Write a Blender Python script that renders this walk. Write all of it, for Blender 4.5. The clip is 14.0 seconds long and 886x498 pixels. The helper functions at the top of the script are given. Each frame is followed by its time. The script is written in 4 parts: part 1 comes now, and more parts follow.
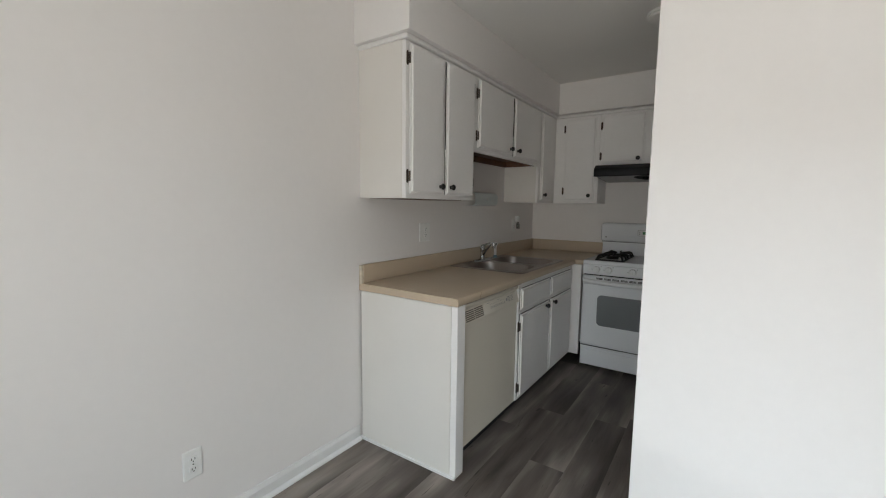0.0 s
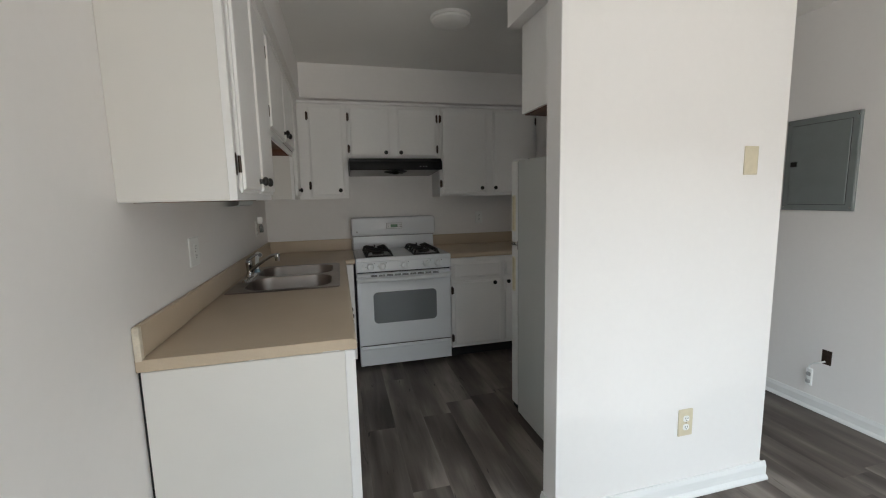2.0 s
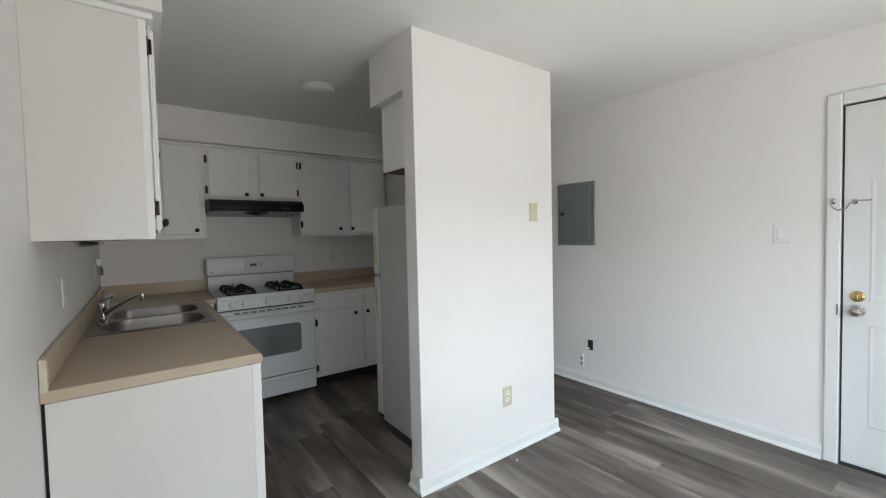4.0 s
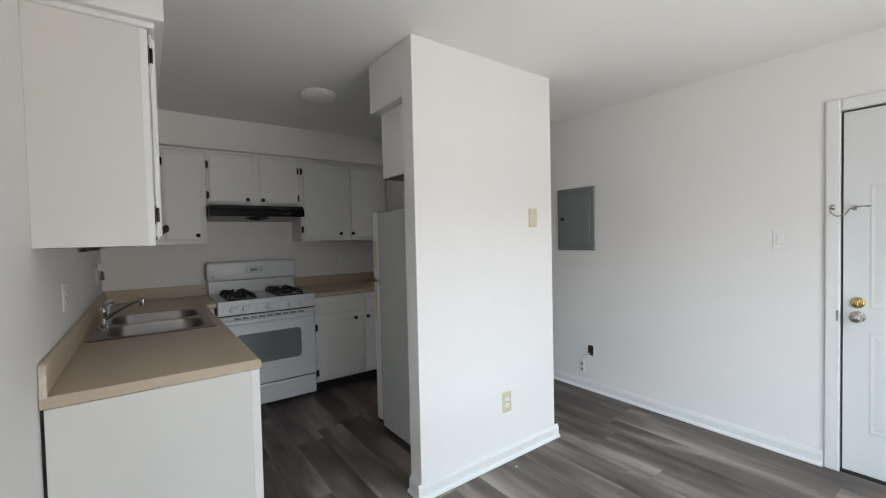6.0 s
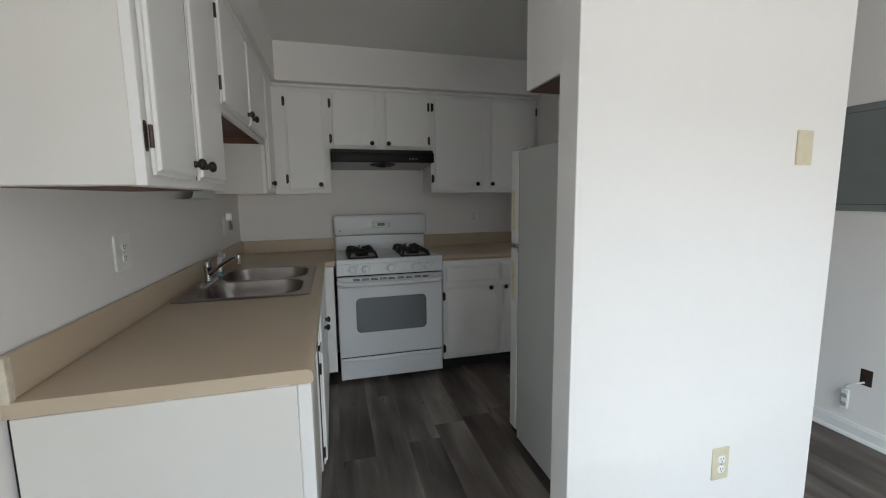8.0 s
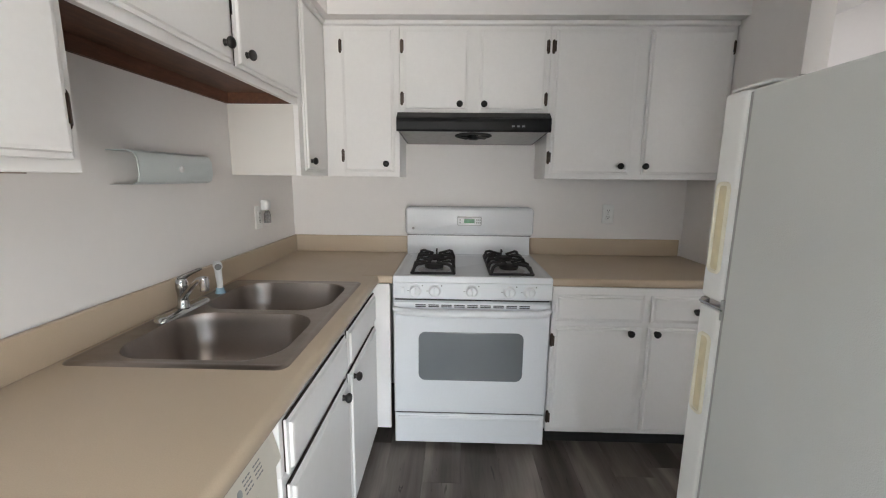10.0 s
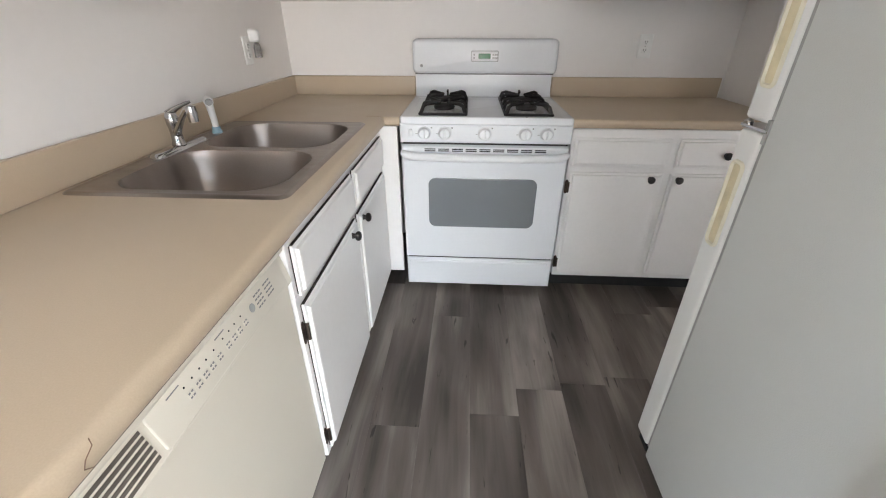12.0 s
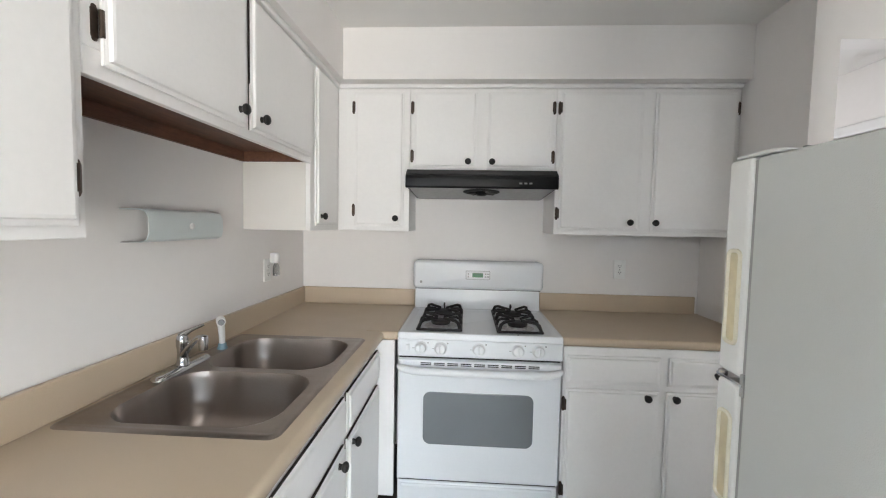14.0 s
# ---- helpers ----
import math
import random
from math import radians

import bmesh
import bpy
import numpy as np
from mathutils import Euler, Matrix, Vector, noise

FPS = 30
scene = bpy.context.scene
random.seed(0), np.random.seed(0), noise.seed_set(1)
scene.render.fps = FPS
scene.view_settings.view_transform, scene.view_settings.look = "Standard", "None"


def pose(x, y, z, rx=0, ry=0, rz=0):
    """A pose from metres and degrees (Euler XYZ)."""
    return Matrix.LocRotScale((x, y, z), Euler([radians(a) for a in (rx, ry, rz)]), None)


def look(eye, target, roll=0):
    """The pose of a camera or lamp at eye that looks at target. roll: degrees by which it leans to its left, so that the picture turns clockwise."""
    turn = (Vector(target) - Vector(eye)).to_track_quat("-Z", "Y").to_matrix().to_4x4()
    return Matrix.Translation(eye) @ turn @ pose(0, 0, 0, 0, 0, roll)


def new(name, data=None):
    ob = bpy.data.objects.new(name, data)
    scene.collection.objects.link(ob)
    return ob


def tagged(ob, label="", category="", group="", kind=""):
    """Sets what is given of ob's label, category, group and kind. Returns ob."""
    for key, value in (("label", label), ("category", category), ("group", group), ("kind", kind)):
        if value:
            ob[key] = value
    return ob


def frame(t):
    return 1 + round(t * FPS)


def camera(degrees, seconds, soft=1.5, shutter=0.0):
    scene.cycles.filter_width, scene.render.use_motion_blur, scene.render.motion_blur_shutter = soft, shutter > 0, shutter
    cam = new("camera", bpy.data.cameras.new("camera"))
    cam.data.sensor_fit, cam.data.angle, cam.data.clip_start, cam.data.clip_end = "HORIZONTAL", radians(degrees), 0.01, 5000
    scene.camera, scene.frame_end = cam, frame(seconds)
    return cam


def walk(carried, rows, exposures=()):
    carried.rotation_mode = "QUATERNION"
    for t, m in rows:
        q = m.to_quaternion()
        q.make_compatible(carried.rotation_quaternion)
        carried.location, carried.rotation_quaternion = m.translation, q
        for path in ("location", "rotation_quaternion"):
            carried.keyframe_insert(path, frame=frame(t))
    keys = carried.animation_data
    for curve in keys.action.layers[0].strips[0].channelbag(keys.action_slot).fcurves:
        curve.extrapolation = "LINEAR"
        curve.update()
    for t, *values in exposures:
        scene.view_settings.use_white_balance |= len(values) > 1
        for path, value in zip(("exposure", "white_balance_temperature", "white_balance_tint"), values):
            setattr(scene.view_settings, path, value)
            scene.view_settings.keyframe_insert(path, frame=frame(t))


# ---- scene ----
# ---- camera ----
cam = camera(94.9, 14.0, soft=1.1)
PATH = [
    (0, (1.653, -1.608, 1.352), (0.532, 0.035, 1.14), 0.7),
    (0.5, (1.33, -1.611, 1.37), (0.594, 0.237, 1.161), -0.0),
    (1, (1.002, -1.558, 1.384), (0.693, 0.405, 1.161), -0.7),
    (1.5, (0.762, -1.429, 1.379), (0.884, 0.553, 1.141), -1.0),
    (2, (0.621, -1.388, 1.385), (1.11, 0.534, 1.13), -1.3),
    (2.5, (0.471, -1.493, 1.384), (1.24, 0.333, 1.11), -1.3),
    (3, (0.378, -1.633, 1.382), (1.367, 0.088, 1.137), -1.5),
    (3.5, (0.31, -1.75, 1.38), (1.437, -0.108, 1.204), -1.3),
    (3.7, (0.282, -1.777, 1.381), (1.452, -0.159, 1.264), -1.3),
    (5.8, (0.281, -1.806, 1.411), (1.495, -0.217, 1.402), -1.4),
    (6, (0.289, -1.8, 1.394), (1.471, -0.187, 1.337), -1.3),
    (6.5, (0.337, -1.779, 1.366), (1.396, -0.093, 1.175), -1.3),
    (7, (0.425, -1.644, 1.351), (1.314, 0.129, 1.088), -1.3),
    (7.5, (0.546, -1.374, 1.374), (1.247, 0.479, 1.098), -1.0),
    (7.8, (0.64, -1.207, 1.36), (1.227, 0.685, 1.085), -0.8),
    (8, (0.728, -1.084, 1.354), (1.242, 0.832, 1.099), -0.7),
    (8.2, (0.802, -0.951, 1.375), (1.239, 0.986, 1.139), -0.3),
    (10.3, (1.021, -0.033, 1.387), (0.931, 1.922, 0.977), 0.4),
    (10.5, (1.024, -0.019, 1.38), (0.912, 1.917, 0.888), 0.2),
    (11, (1.028, -0.011, 1.354), (0.896, 1.865, 0.673), -0.1),
    (11.5, (1.031, -0.023, 1.312), (0.912, 1.78, 0.454), -0.1),
    (12, (1.036, -0.038, 1.283), (0.932, 1.707, 0.313), 0.0),
    (12.5, (1.041, -0.036, 1.283), (0.953, 1.755, 0.397), 0.4),
    (13, (1.041, -0.041, 1.345), (0.949, 1.868, 0.755), 0.7),
    (13.5, (1.042, -0.051, 1.401), (0.936, 1.923, 1.099), 1.0),
    (14, (1.044, -0.057, 1.426), (0.929, 1.936, 1.308), 1.1),
]
EXPOSURES = [
    (0.0, -2.54, 6550, 10), (1.0, -2.50, 6600, 10), (2.5, -2.42, 6450, 9), (3.7, -2.40, 6350, 9), (5.8, -2.44, 6300, 10), (7.0, -2.40, 6300, 9), (8.2, -2.38, 6250, 8),
    (10.3, -0.82, 6400, 12), (11.2, -0.75, 6450, 13), (12.0, -0.62, 6450, 13), (13.0, -0.58, 6350, 11), (14.0, -0.64, 6250, 10),
]
walk(cam, [(t, look(eye, target, roll)) for t, eye, target, roll in PATH], EXPOSURES)

# ---- plan (metres) ----
CEIL = 2.45
BACK = 2.49        # wall behind the stove
RIGHT = 2.455      # kitchen's right wall
HALL = 3.465       # wall with the entry door and the breaker panel
REAR = -2.75        # living room wall with the window
PIER_X0, PIER_X1 = 1.432, 2.53
HALL_Y, HALL_END = 1.75, 3.3
WIN = (0.85, 2.85, 0.50, 2.10)   # living room window: x0, x1, z0, z1

FILL_WIN = (-2.62, -1.62, 0.50, 2.10)  # unseen window added in the west wall for fill: y0, y1, z0, z1

# ---- world and light ----
world = bpy.data.worlds.new("sky")
world.use_nodes = True
scene.world = world
wn = world.node_tree.nodes
sky = wn.new("ShaderNodeTexSky")
sky.sky_type = "NISHITA"
sky.sun_disc = False
sky.sun_elevation, sky.sun_rotation = radians(48), radians(20)
wn["Background"].inputs["Strength"].default_value = 0.12
world.node_tree.links.new(sky.outputs["Color"], wn["Background"].inputs["Color"])

sun = new("sun", bpy.data.lights.new("sun", "SUN"))
sun.data.energy, sun.data.angle, sun.data.color = 0.6, radians(12), (1.0, 0.96, 0.9)
sun.matrix_world = look((0, 0, 10), (1.2, 6.0, 3.0))


def area(name, eye, target, w, h, watts, color):
    lamp = new(name, bpy.data.lights.new(name, "AREA"))
    lamp.data.shape, lamp.data.size, lamp.data.size_y = "RECTANGLE", w, h
    lamp.data.energy, lamp.data.color = watts, color
    lamp.matrix_world = look(eye, target)
    return lamp


# daylight lamps at the living room window; side and hall lamps are added fill
mid_x, mid_y = (WIN[0] + WIN[1]) / 2, (FILL_WIN[0] + FILL_WIN[1]) / 2
area("window_skylight", (mid_x, REAR - 2.60, 3.35), (mid_x, REAR - 0.60, 2.40), 5.5, 1.8, 1950, (0.735, 0.888, 1.0))
area("window_ground_bounce", (mid_x, REAR - 0.90, 0.60), (mid_x, REAR + 2.0, 1.75), 3.4, 1.3, 480, (1.0, 0.945, 0.865))
# two added fill lamps at an unseen west window, brightening the east wall
area("side_fill_high", (-2.3, mid_y - 0.3, 3.15), (-0.3, mid_y - 0.1, 2.35), 4.5, 1.3, 3000, (0.76, 0.90, 1.0))
area("side_fill_level", (-0.10, mid_y, 1.3), (2.0, mid_y, 1.3), 0.96, 1.56, 14, (0.92, 0.96, 1.0))
# added lamp inside the hall, only to brighten its walls
area("hall_fill", (3.36, 2.95, 1.5), (2.6, 2.9, 1.4), 0.7, 1.2, 16, (0.95, 0.975, 1.0))


# ---- materials ----
def mat(name, color, rough=0.5, metal=0.0, vary=0.0, scale=6.0, fine=0.0, fine_scale=120.0, bump=0.0, bump_scale=200.0, coat=0.0,
        spec=0.5, rough_vary=0.0, stretch=(1, 1, 1), piece=0.0):
    """A surface with broad and fine variation of tone, uneven gloss and fine relief."""
    m = bpy.data.materials.new(name)
    m.use_nodes = True
    nt = m.node_tree
    n, link = nt.nodes, nt.links.new
    b = n["Principled BSDF"]
    b.inputs["Base Color"].default_value = (*color, 1)
    b.inputs["Roughness"].default_value = rough
    b.inputs["Metallic"].default_value = metal
    b.inputs["Coat Weight"].default_value = coat
    b.inputs["Specular IOR Level"].default_value = spec
    tc, mp = n.new("ShaderNodeTexCoord"), n.new("ShaderNodeMapping")
    mp.inputs["Scale"].default_value = stretch
    link(tc.outputs["Object"], mp.inputs["Vector"])

    def noise_at(sc, detail=4.0):
        t = n.new("ShaderNodeTexNoise")
        t.inputs["Scale"].default_value, t.inputs["Detail"].default_value = sc, detail
        link(mp.outputs["Vector"], t.inputs["Vector"])
        return t.outputs["Fac"]

    def spread(fac, amount):
        r = n.new("ShaderNodeMapRange")
        r.inputs["From Min"].default_value, r.inputs["From Max"].default_value = 0.3, 0.7
        r.inputs["To Min"].default_value, r.inputs["To Max"].default_value = 1 - amount, 1 + amount
        link(fac, r.inputs["Value"])
        return r.outputs["Result"]

    def times(a, c):
        x = n.new("ShaderNodeMath")
        x.operation = "MULTIPLY"
        link(a, x.inputs[0]), link(c, x.inputs[1])
        return x.outputs[0]

    tone = None
    if vary:
        tone = spread(noise_at(scale), vary)
    if fine:
        f = spread(noise_at(fine_scale, 2.0), fine)
        tone = times(tone, f) if tone else f
    if piece:
        oi = n.new("ShaderNodeObjectInfo")
        r = n.new("ShaderNodeMapRange")
        r.inputs["To Min"].default_value, r.inputs["To Max"].default_value = 1 - piece, 1 + piece
        link(oi.outputs["Random"], r.inputs["Value"])
        tone = times(tone, r.outputs["Result"]) if tone else r.outputs["Result"]
    if tone:
        mix = n.new("ShaderNodeVectorMath")
        mix.operation = "SCALE"
        mix.inputs[0].default_value = color
        link(tone, mix.inputs["Scale"])
        link(mix.outputs["Vector"], b.inputs["Base Color"])
    if rough_vary:
        r = n.new("ShaderNodeMapRange")
        r.inputs["From Min"].default_value, r.inputs["From Max"].default_value = 0.3, 0.7
        r.inputs["To Min"].default_value, r.inputs["To Max"].default_value = rough - rough_vary, rough + rough_vary
        link(noise_at(scale * 1.7), r.inputs["Value"])
        link(r.outputs["Result"], b.inputs["Roughness"])
    if bump:
        bp = n.new("ShaderNodeBump")
        bp.inputs["Strength"].default_value, bp.inputs["Distance"].default_value = bump, 0.002
        link(noise_at(bump_scale, 3.0), bp.inputs["Height"])
        link(bp.outputs["Normal"], b.inputs["Normal"])
    return m


def plank_material():
    """Grey-brown vinyl planks with long grain streaks, each plank of its own tone."""
    m = bpy.data.materials.new("vinyl_plank")
    m.use_nodes = True
    nt = m.node_tree
    n, link = nt.nodes, nt.links.new
    b = n["Principled BSDF"]
    tc, oi = n.new("ShaderNodeTexCoord"), n.new("ShaderNodeObjectInfo")
    shift = n.new("ShaderNodeVectorMath")
    shift.operation = "MULTIPLY_ADD"
    link(oi.outputs["Random"], shift.inputs[0])
    shift.inputs[1].default_value = (31.0, 57.0, 11.0)
    link(tc.outputs["Object"], shift.inputs[2])

    def streak(sx, sy, detail, distort=0.0):
        mp, t = n.new("ShaderNodeMapping"), n.new("ShaderNodeTexNoise")
        mp.inputs["Scale"].default_value = (sx, sy, 1)
        t.inputs["Scale"].default_value, t.inputs["Detail"].default_value, t.inputs["Distortion"].default_value = 1.0, detail, distort
        t.inputs["Roughness"].default_value = 0.62
        link(shift.outputs["Vector"], mp.inputs["Vector"]), link(mp.outputs["Vector"], t.inputs["Vector"])
        return t.outputs["Fac"]

    broad, patch, grain, fine = streak(6.5, 0.8, 1.4, 0.5), streak(4.0, 1.15, 1.8, 0.8), streak(24, 2.0, 4, 1.6), streak(110, 6, 3)
    ramp = n.new("ShaderNodeValToRGB")
    ramp.color_ramp.elements[0].position, ramp.color_ramp.elements[0].color = 0.37, (0.050, 0.0405, 0.035, 1)
    ramp.color_ramp.elements[1].position, ramp.color_ramp.elements[1].color = 0.65, (0.285, 0.248, 0.220, 1)
    e = ramp.color_ramp.elements.new(0.5)
    e.color = (0.120, 0.0995, 0.087, 1)

    def mixed(a, c, w):
        x, y = n.new("ShaderNodeMath"), n.new("ShaderNodeMath")
        x.operation, y.operation = "MULTIPLY", "MULTIPLY_ADD"
        link(a, x.inputs[0])
        x.inputs[1].default_value = 1 - w
        link(c, y.inputs[0])
        y.inputs[1].default_value = w
        link(x.outputs[0], y.inputs[2])
        return y.outputs[0]

    tone = mixed(mixed(mixed(mixed(broad, patch, 0.42), grain, 0.12), fine, 0.04), oi.outputs["Random"], 0.05)
    link(tone, ramp.inputs["Fac"])
    # dark check lines along the grain
    crack = streak(26, 2.6, 2, 2.6)
    gap = n.new("ShaderNodeMapRange")
    gap.inputs["From Min"].default_value, gap.inputs["From Max"].default_value = 0.285, 0.315
    gap.inputs["To Min"].default_value, gap.inputs["To Max"].default_value = 0.45, 1.0
    link(crack, gap.inputs["Value"])
    sc = n.new("ShaderNodeVectorMath")
    sc.operation = "SCALE"
    link(ramp.outputs["Color"], sc.inputs[0]), link(gap.outputs["Result"], sc.inputs["Scale"])
    link(sc.outputs["Vector"], b.inputs["Base Color"])
    b.inputs["Roughness"].default_value = 0.46
    b.inputs["Specular IOR Level"].default_value = 0.2
    bp = n.new("ShaderNodeBump")
    bp.inputs["Strength"].default_value, bp.inputs["Distance"].default_value = 0.25, 0.001
    link(grain, bp.inputs["Height"]), link(bp.outputs["Normal"], b.inputs["Normal"])
    return m


WALL = mat("wall_paint", (0.82, 0.792, 0.772), 0.55, vary=0.015, scale=1.3, fine=0.006, fine_scale=30, bump=0.05, bump_scale=150, spec=0.3)
CEILING = mat("ceiling_paint", (0.80, 0.785, 0.76), 0.8, vary=0.02, scale=1.1, bump=0.25, bump_scale=150, spec=0.2)
TRIM = mat("trim_paint", (0.76, 0.755, 0.745), 0.32, vary=0.02, scale=5, bump=0.05, bump_scale=90)
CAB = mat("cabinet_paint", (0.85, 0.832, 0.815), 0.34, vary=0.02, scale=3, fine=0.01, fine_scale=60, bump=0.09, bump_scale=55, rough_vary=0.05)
# end panels: cabinet paint darkened to hold down the window light on them
CAB_END_DIM = mat("cabinet_paint_dimmed_ends", (0.745, 0.715, 0.672), 0.38, vary=0.025, scale=2.5, bump=0.08, bump_scale=70)
BROWN = mat("bare_brown_wood", (0.115, 0.048, 0.026), 0.55, vary=0.25, scale=9, fine=0.15, fine_scale=60, stretch=(6, 1, 6), bump=0.1)
LAMINATE = mat("beige_laminate", (0.50, 0.400, 0.292), 0.40, vary=0.025, scale=3, fine=0.03, fine_scale=420, rough_vary=0.04, spec=0.45)
LAMINATE_RAW = mat("worn_laminate_end", (0.62, 0.55, 0.44), 0.6, vary=0.12, scale=30, fine=0.05, fine_scale=200)
STEEL = mat("brushed_steel", (0.315, 0.275, 0.25), 0.33, 1.0, vary=0.05, scale=5, fine=0.05, fine_scale=300, stretch=(1, 4, 1), bump=0.05, bump_scale=250, rough_vary=0.05)
CHROME = mat("chrome", (0.50, 0.50, 0.505), 0.09, 1.0, rough_vary=0.04)
WORN_GAP = mat("bare_edge_and_gap_shade", (0.022, 0.014, 0.010), 0.7, vary=0.35, scale=30)
BLACK = mat("black_knob_metal", (0.018, 0.016, 0.015), 0.38, 0.3, vary=0.2, scale=40)
BRONZE = mat("dark_bronze_hinge", (0.075, 0.052, 0.040), 0.38, 0.75, vary=0.25, scale=50)
HINGE_PAINTED = mat("hinge_half_painted", (0.36, 0.34, 0.31), 0.5, 0.2, vary=0.3, scale=60)
ENAMEL = mat("white_enamel", (0.755, 0.77, 0.79), 0.24, fine=0.008, fine_scale=90)
ENAMEL_OLD = mat("aged_white_plastic", (0.745, 0.755, 0.765), 0.34, vary=0.03, scale=12)
IRON = mat("black_cast_iron", (0.014, 0.012, 0.012), 0.55, 0.2, vary=0.3, scale=60, bump=0.3, bump_scale=350)
BURNER = mat("aluminium_burner", (0.33, 0.315, 0.31), 0.45, 0.3, vary=0.3, scale=60)
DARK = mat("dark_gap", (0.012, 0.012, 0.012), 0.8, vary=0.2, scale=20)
HOODBLACK = mat("black_enamel_hood", (0.009, 0.009, 0.010), 0.24, vary=0.2, scale=10, spec=0.22)
HOODPLATE = mat("hood_underside_metal", (0.30, 0.295, 0.29), 0.42, 0.5, vary=0.12, scale=30)
OVENGLASS = mat("oven_window_glass", (0.165, 0.178, 0.186), 0.12, vary=0.06, scale=2.5, fine=0.08, fine_scale=500, spec=0.6)
LCD = mat("green_display", (0.03, 0.17, 0.065), 0.3, vary=0.2, scale=120)
VENT_SHADE = mat("taupe_vent_slot_and_shade", (0.10, 0.082, 0.066), 0.7, vary=0.15, scale=80)
GREYPRINT = mat("grey_print", (0.20, 0.20, 0.20), 0.6, vary=0.1, scale=200)
# side colour darkened to stand for the dimmer light on that face
FRIDGE_SIDE_DIM = mat("fridge_pebbled_side_dimmed", (0.56, 0.57, 0.55), 0.42, vary=0.012, scale=3, bump=0.35, bump_scale=520)
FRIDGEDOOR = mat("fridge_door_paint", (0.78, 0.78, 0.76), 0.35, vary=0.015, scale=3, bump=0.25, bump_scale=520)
RIMCREAM = mat("cream_plastic", (0.78, 0.74, 0.60), 0.4, vary=0.05, scale=25)
YELLOWED = mat("yellowed_plastic", (0.66, 0.58, 0.38), 0.42, vary=0.10, scale=25)
GASKET = mat("grey_gasket", (0.35, 0.35, 0.34), 0.6, vary=0.1, scale=30)
DISH = mat("almond_dishwasher", (0.69, 0.638, 0.545), 0.36, vary=0.015, scale=3, bump=0.08, bump_scale=300)
PLATE = mat("white_wall_plate", (0.82, 0.82, 0.80), 0.35, vary=0.03, scale=40)
BEIGE = mat("beige_wall_plate", (0.60, 0.53, 0.385), 0.4, vary=0.04, scale=40)
PANELGREY = mat("grey_breaker_enamel", (0.170, 0.188, 0.188), 0.42, vary=0.05, scale=8, bump=0.1, bump_scale=150)
WHITEPLASTIC = mat("white_plastic", (0.80, 0.80, 0.79), 0.4, vary=0.03, scale=30)
LIGHTCOVER = mat("opal_light_cover", (0.74, 0.73, 0.70), 0.35, vary=0.02, scale=20)
BRASS = mat("worn_brass", (0.52, 0.38, 0.16), 0.26, 1.0, vary=0.15, scale=60)
NICKEL = mat("satin_nickel", (0.50, 0.48, 0.455), 0.24, 1.0, vary=0.1, scale=60)
BLUE = mat("blue_plastic", (0.20, 0.31, 0.37), 0.4, vary=0.1, scale=40)
DOORPAINT = mat("door_paint", (0.70, 0.70, 0.695), 0.36, vary=0.015, scale=3, bump=0.06, bump_scale=80)
SUB = mat("subfloor", (0.06, 0.055, 0.05), 0.9, vary=0.2, scale=8)
GRASS = mat("outdoor_ground", (0.12, 0.14, 0.08), 0.9, vary=0.3, scale=2)
PLANK = plank_material()


def see_through(name, color, rough, transmission, alpha=1.0):
    m = mat(name, color, rough)
    b = m.node_tree.nodes["Principled BSDF"]
    b.inputs["Transmission Weight"].default_value, b.inputs["IOR"].default_value, b.inputs["Alpha"].default_value = transmission, 1.45, alpha
    return m


GLASS = see_through("window_glass", (1, 1, 1), 0.0, 1.0)
SMOKED = see_through("smoked_glass", (0.45, 0.45, 0.44), 0.08, 0.7)
FROSTED = see_through("frosted_plastic", (0.74, 0.80, 0.80), 0.28, 0.30)
CLEARISH = see_through("clear_plastic_end", (0.80, 0.84, 0.83), 0.25, 0.0, 0.18)


# ---- mesh helpers ----
def at_root(ob):
    """Where a thing or part has its origin in the world."""
    p = Vector((0, 0, 0))
    while ob:
        p += ob.location
        ob = ob.parent
    return p


def part(name, bm, material, parent=None, label="", smooth=False):
    """Links a bmesh, built in world places, as one mesh object under a thing or part."""
    if parent:
        bmesh.ops.translate(bm, verts=bm.verts, vec=-at_root(parent))
    me = bpy.data.meshes.new(name)
    if smooth:
        for f in bm.faces:
            f.smooth = True
    bm.to_mesh(me)
    bm.free()
    me.materials.append(material)
    ob = new(name, me)
    ob.parent = parent
    if smooth:
        me.set_sharp_from_angle(angle=radians(40))
    if label:
        tagged(ob, label)
    return ob


def thing(name, place, label, category, group=""):
    ob = new(name)
    ob.location = place
    ob.empty_display_size = 0.1
    return tagged(ob, label, category, group)


def fixed(name, bm, material, label, category):
    """A piece of the setting."""
    return tagged(part(name, bm, material), label, category, "", "structure")


def box(x0, x1, y0, y1, z0, z1, bevel=0.0, seg=2, bm=None):
    own = bmesh.new()
    m = Matrix.LocRotScale(((x0 + x1) / 2, (y0 + y1) / 2, (z0 + z1) / 2), None, (x1 - x0, y1 - y0, z1 - z0))
    bmesh.ops.create_cube(own, size=1, matrix=m)
    if bevel:
        bmesh.ops.bevel(own, geom=own.edges[:], offset=bevel, segments=seg, affect="EDGES", profile=0.5)
    return joined(bm, own)


def joined(bm, own):
    if bm is None:
        return own
    me = bpy.data.meshes.new("tmp")
    own.to_mesh(me)
    own.free()
    bm.from_mesh(me)
    bpy.data.meshes.remove(me)
    return bm


# faces: (u, v, d) to the world, d metres out of a plane that faces that way
def east(x):
    return lambda u, v, d: Vector((x + d, u, v))


def west(x):
    return lambda u, v, d: Vector((x - d, u, v))


def south(y):
    return lambda u, v, d: Vector((u, y - d, v))


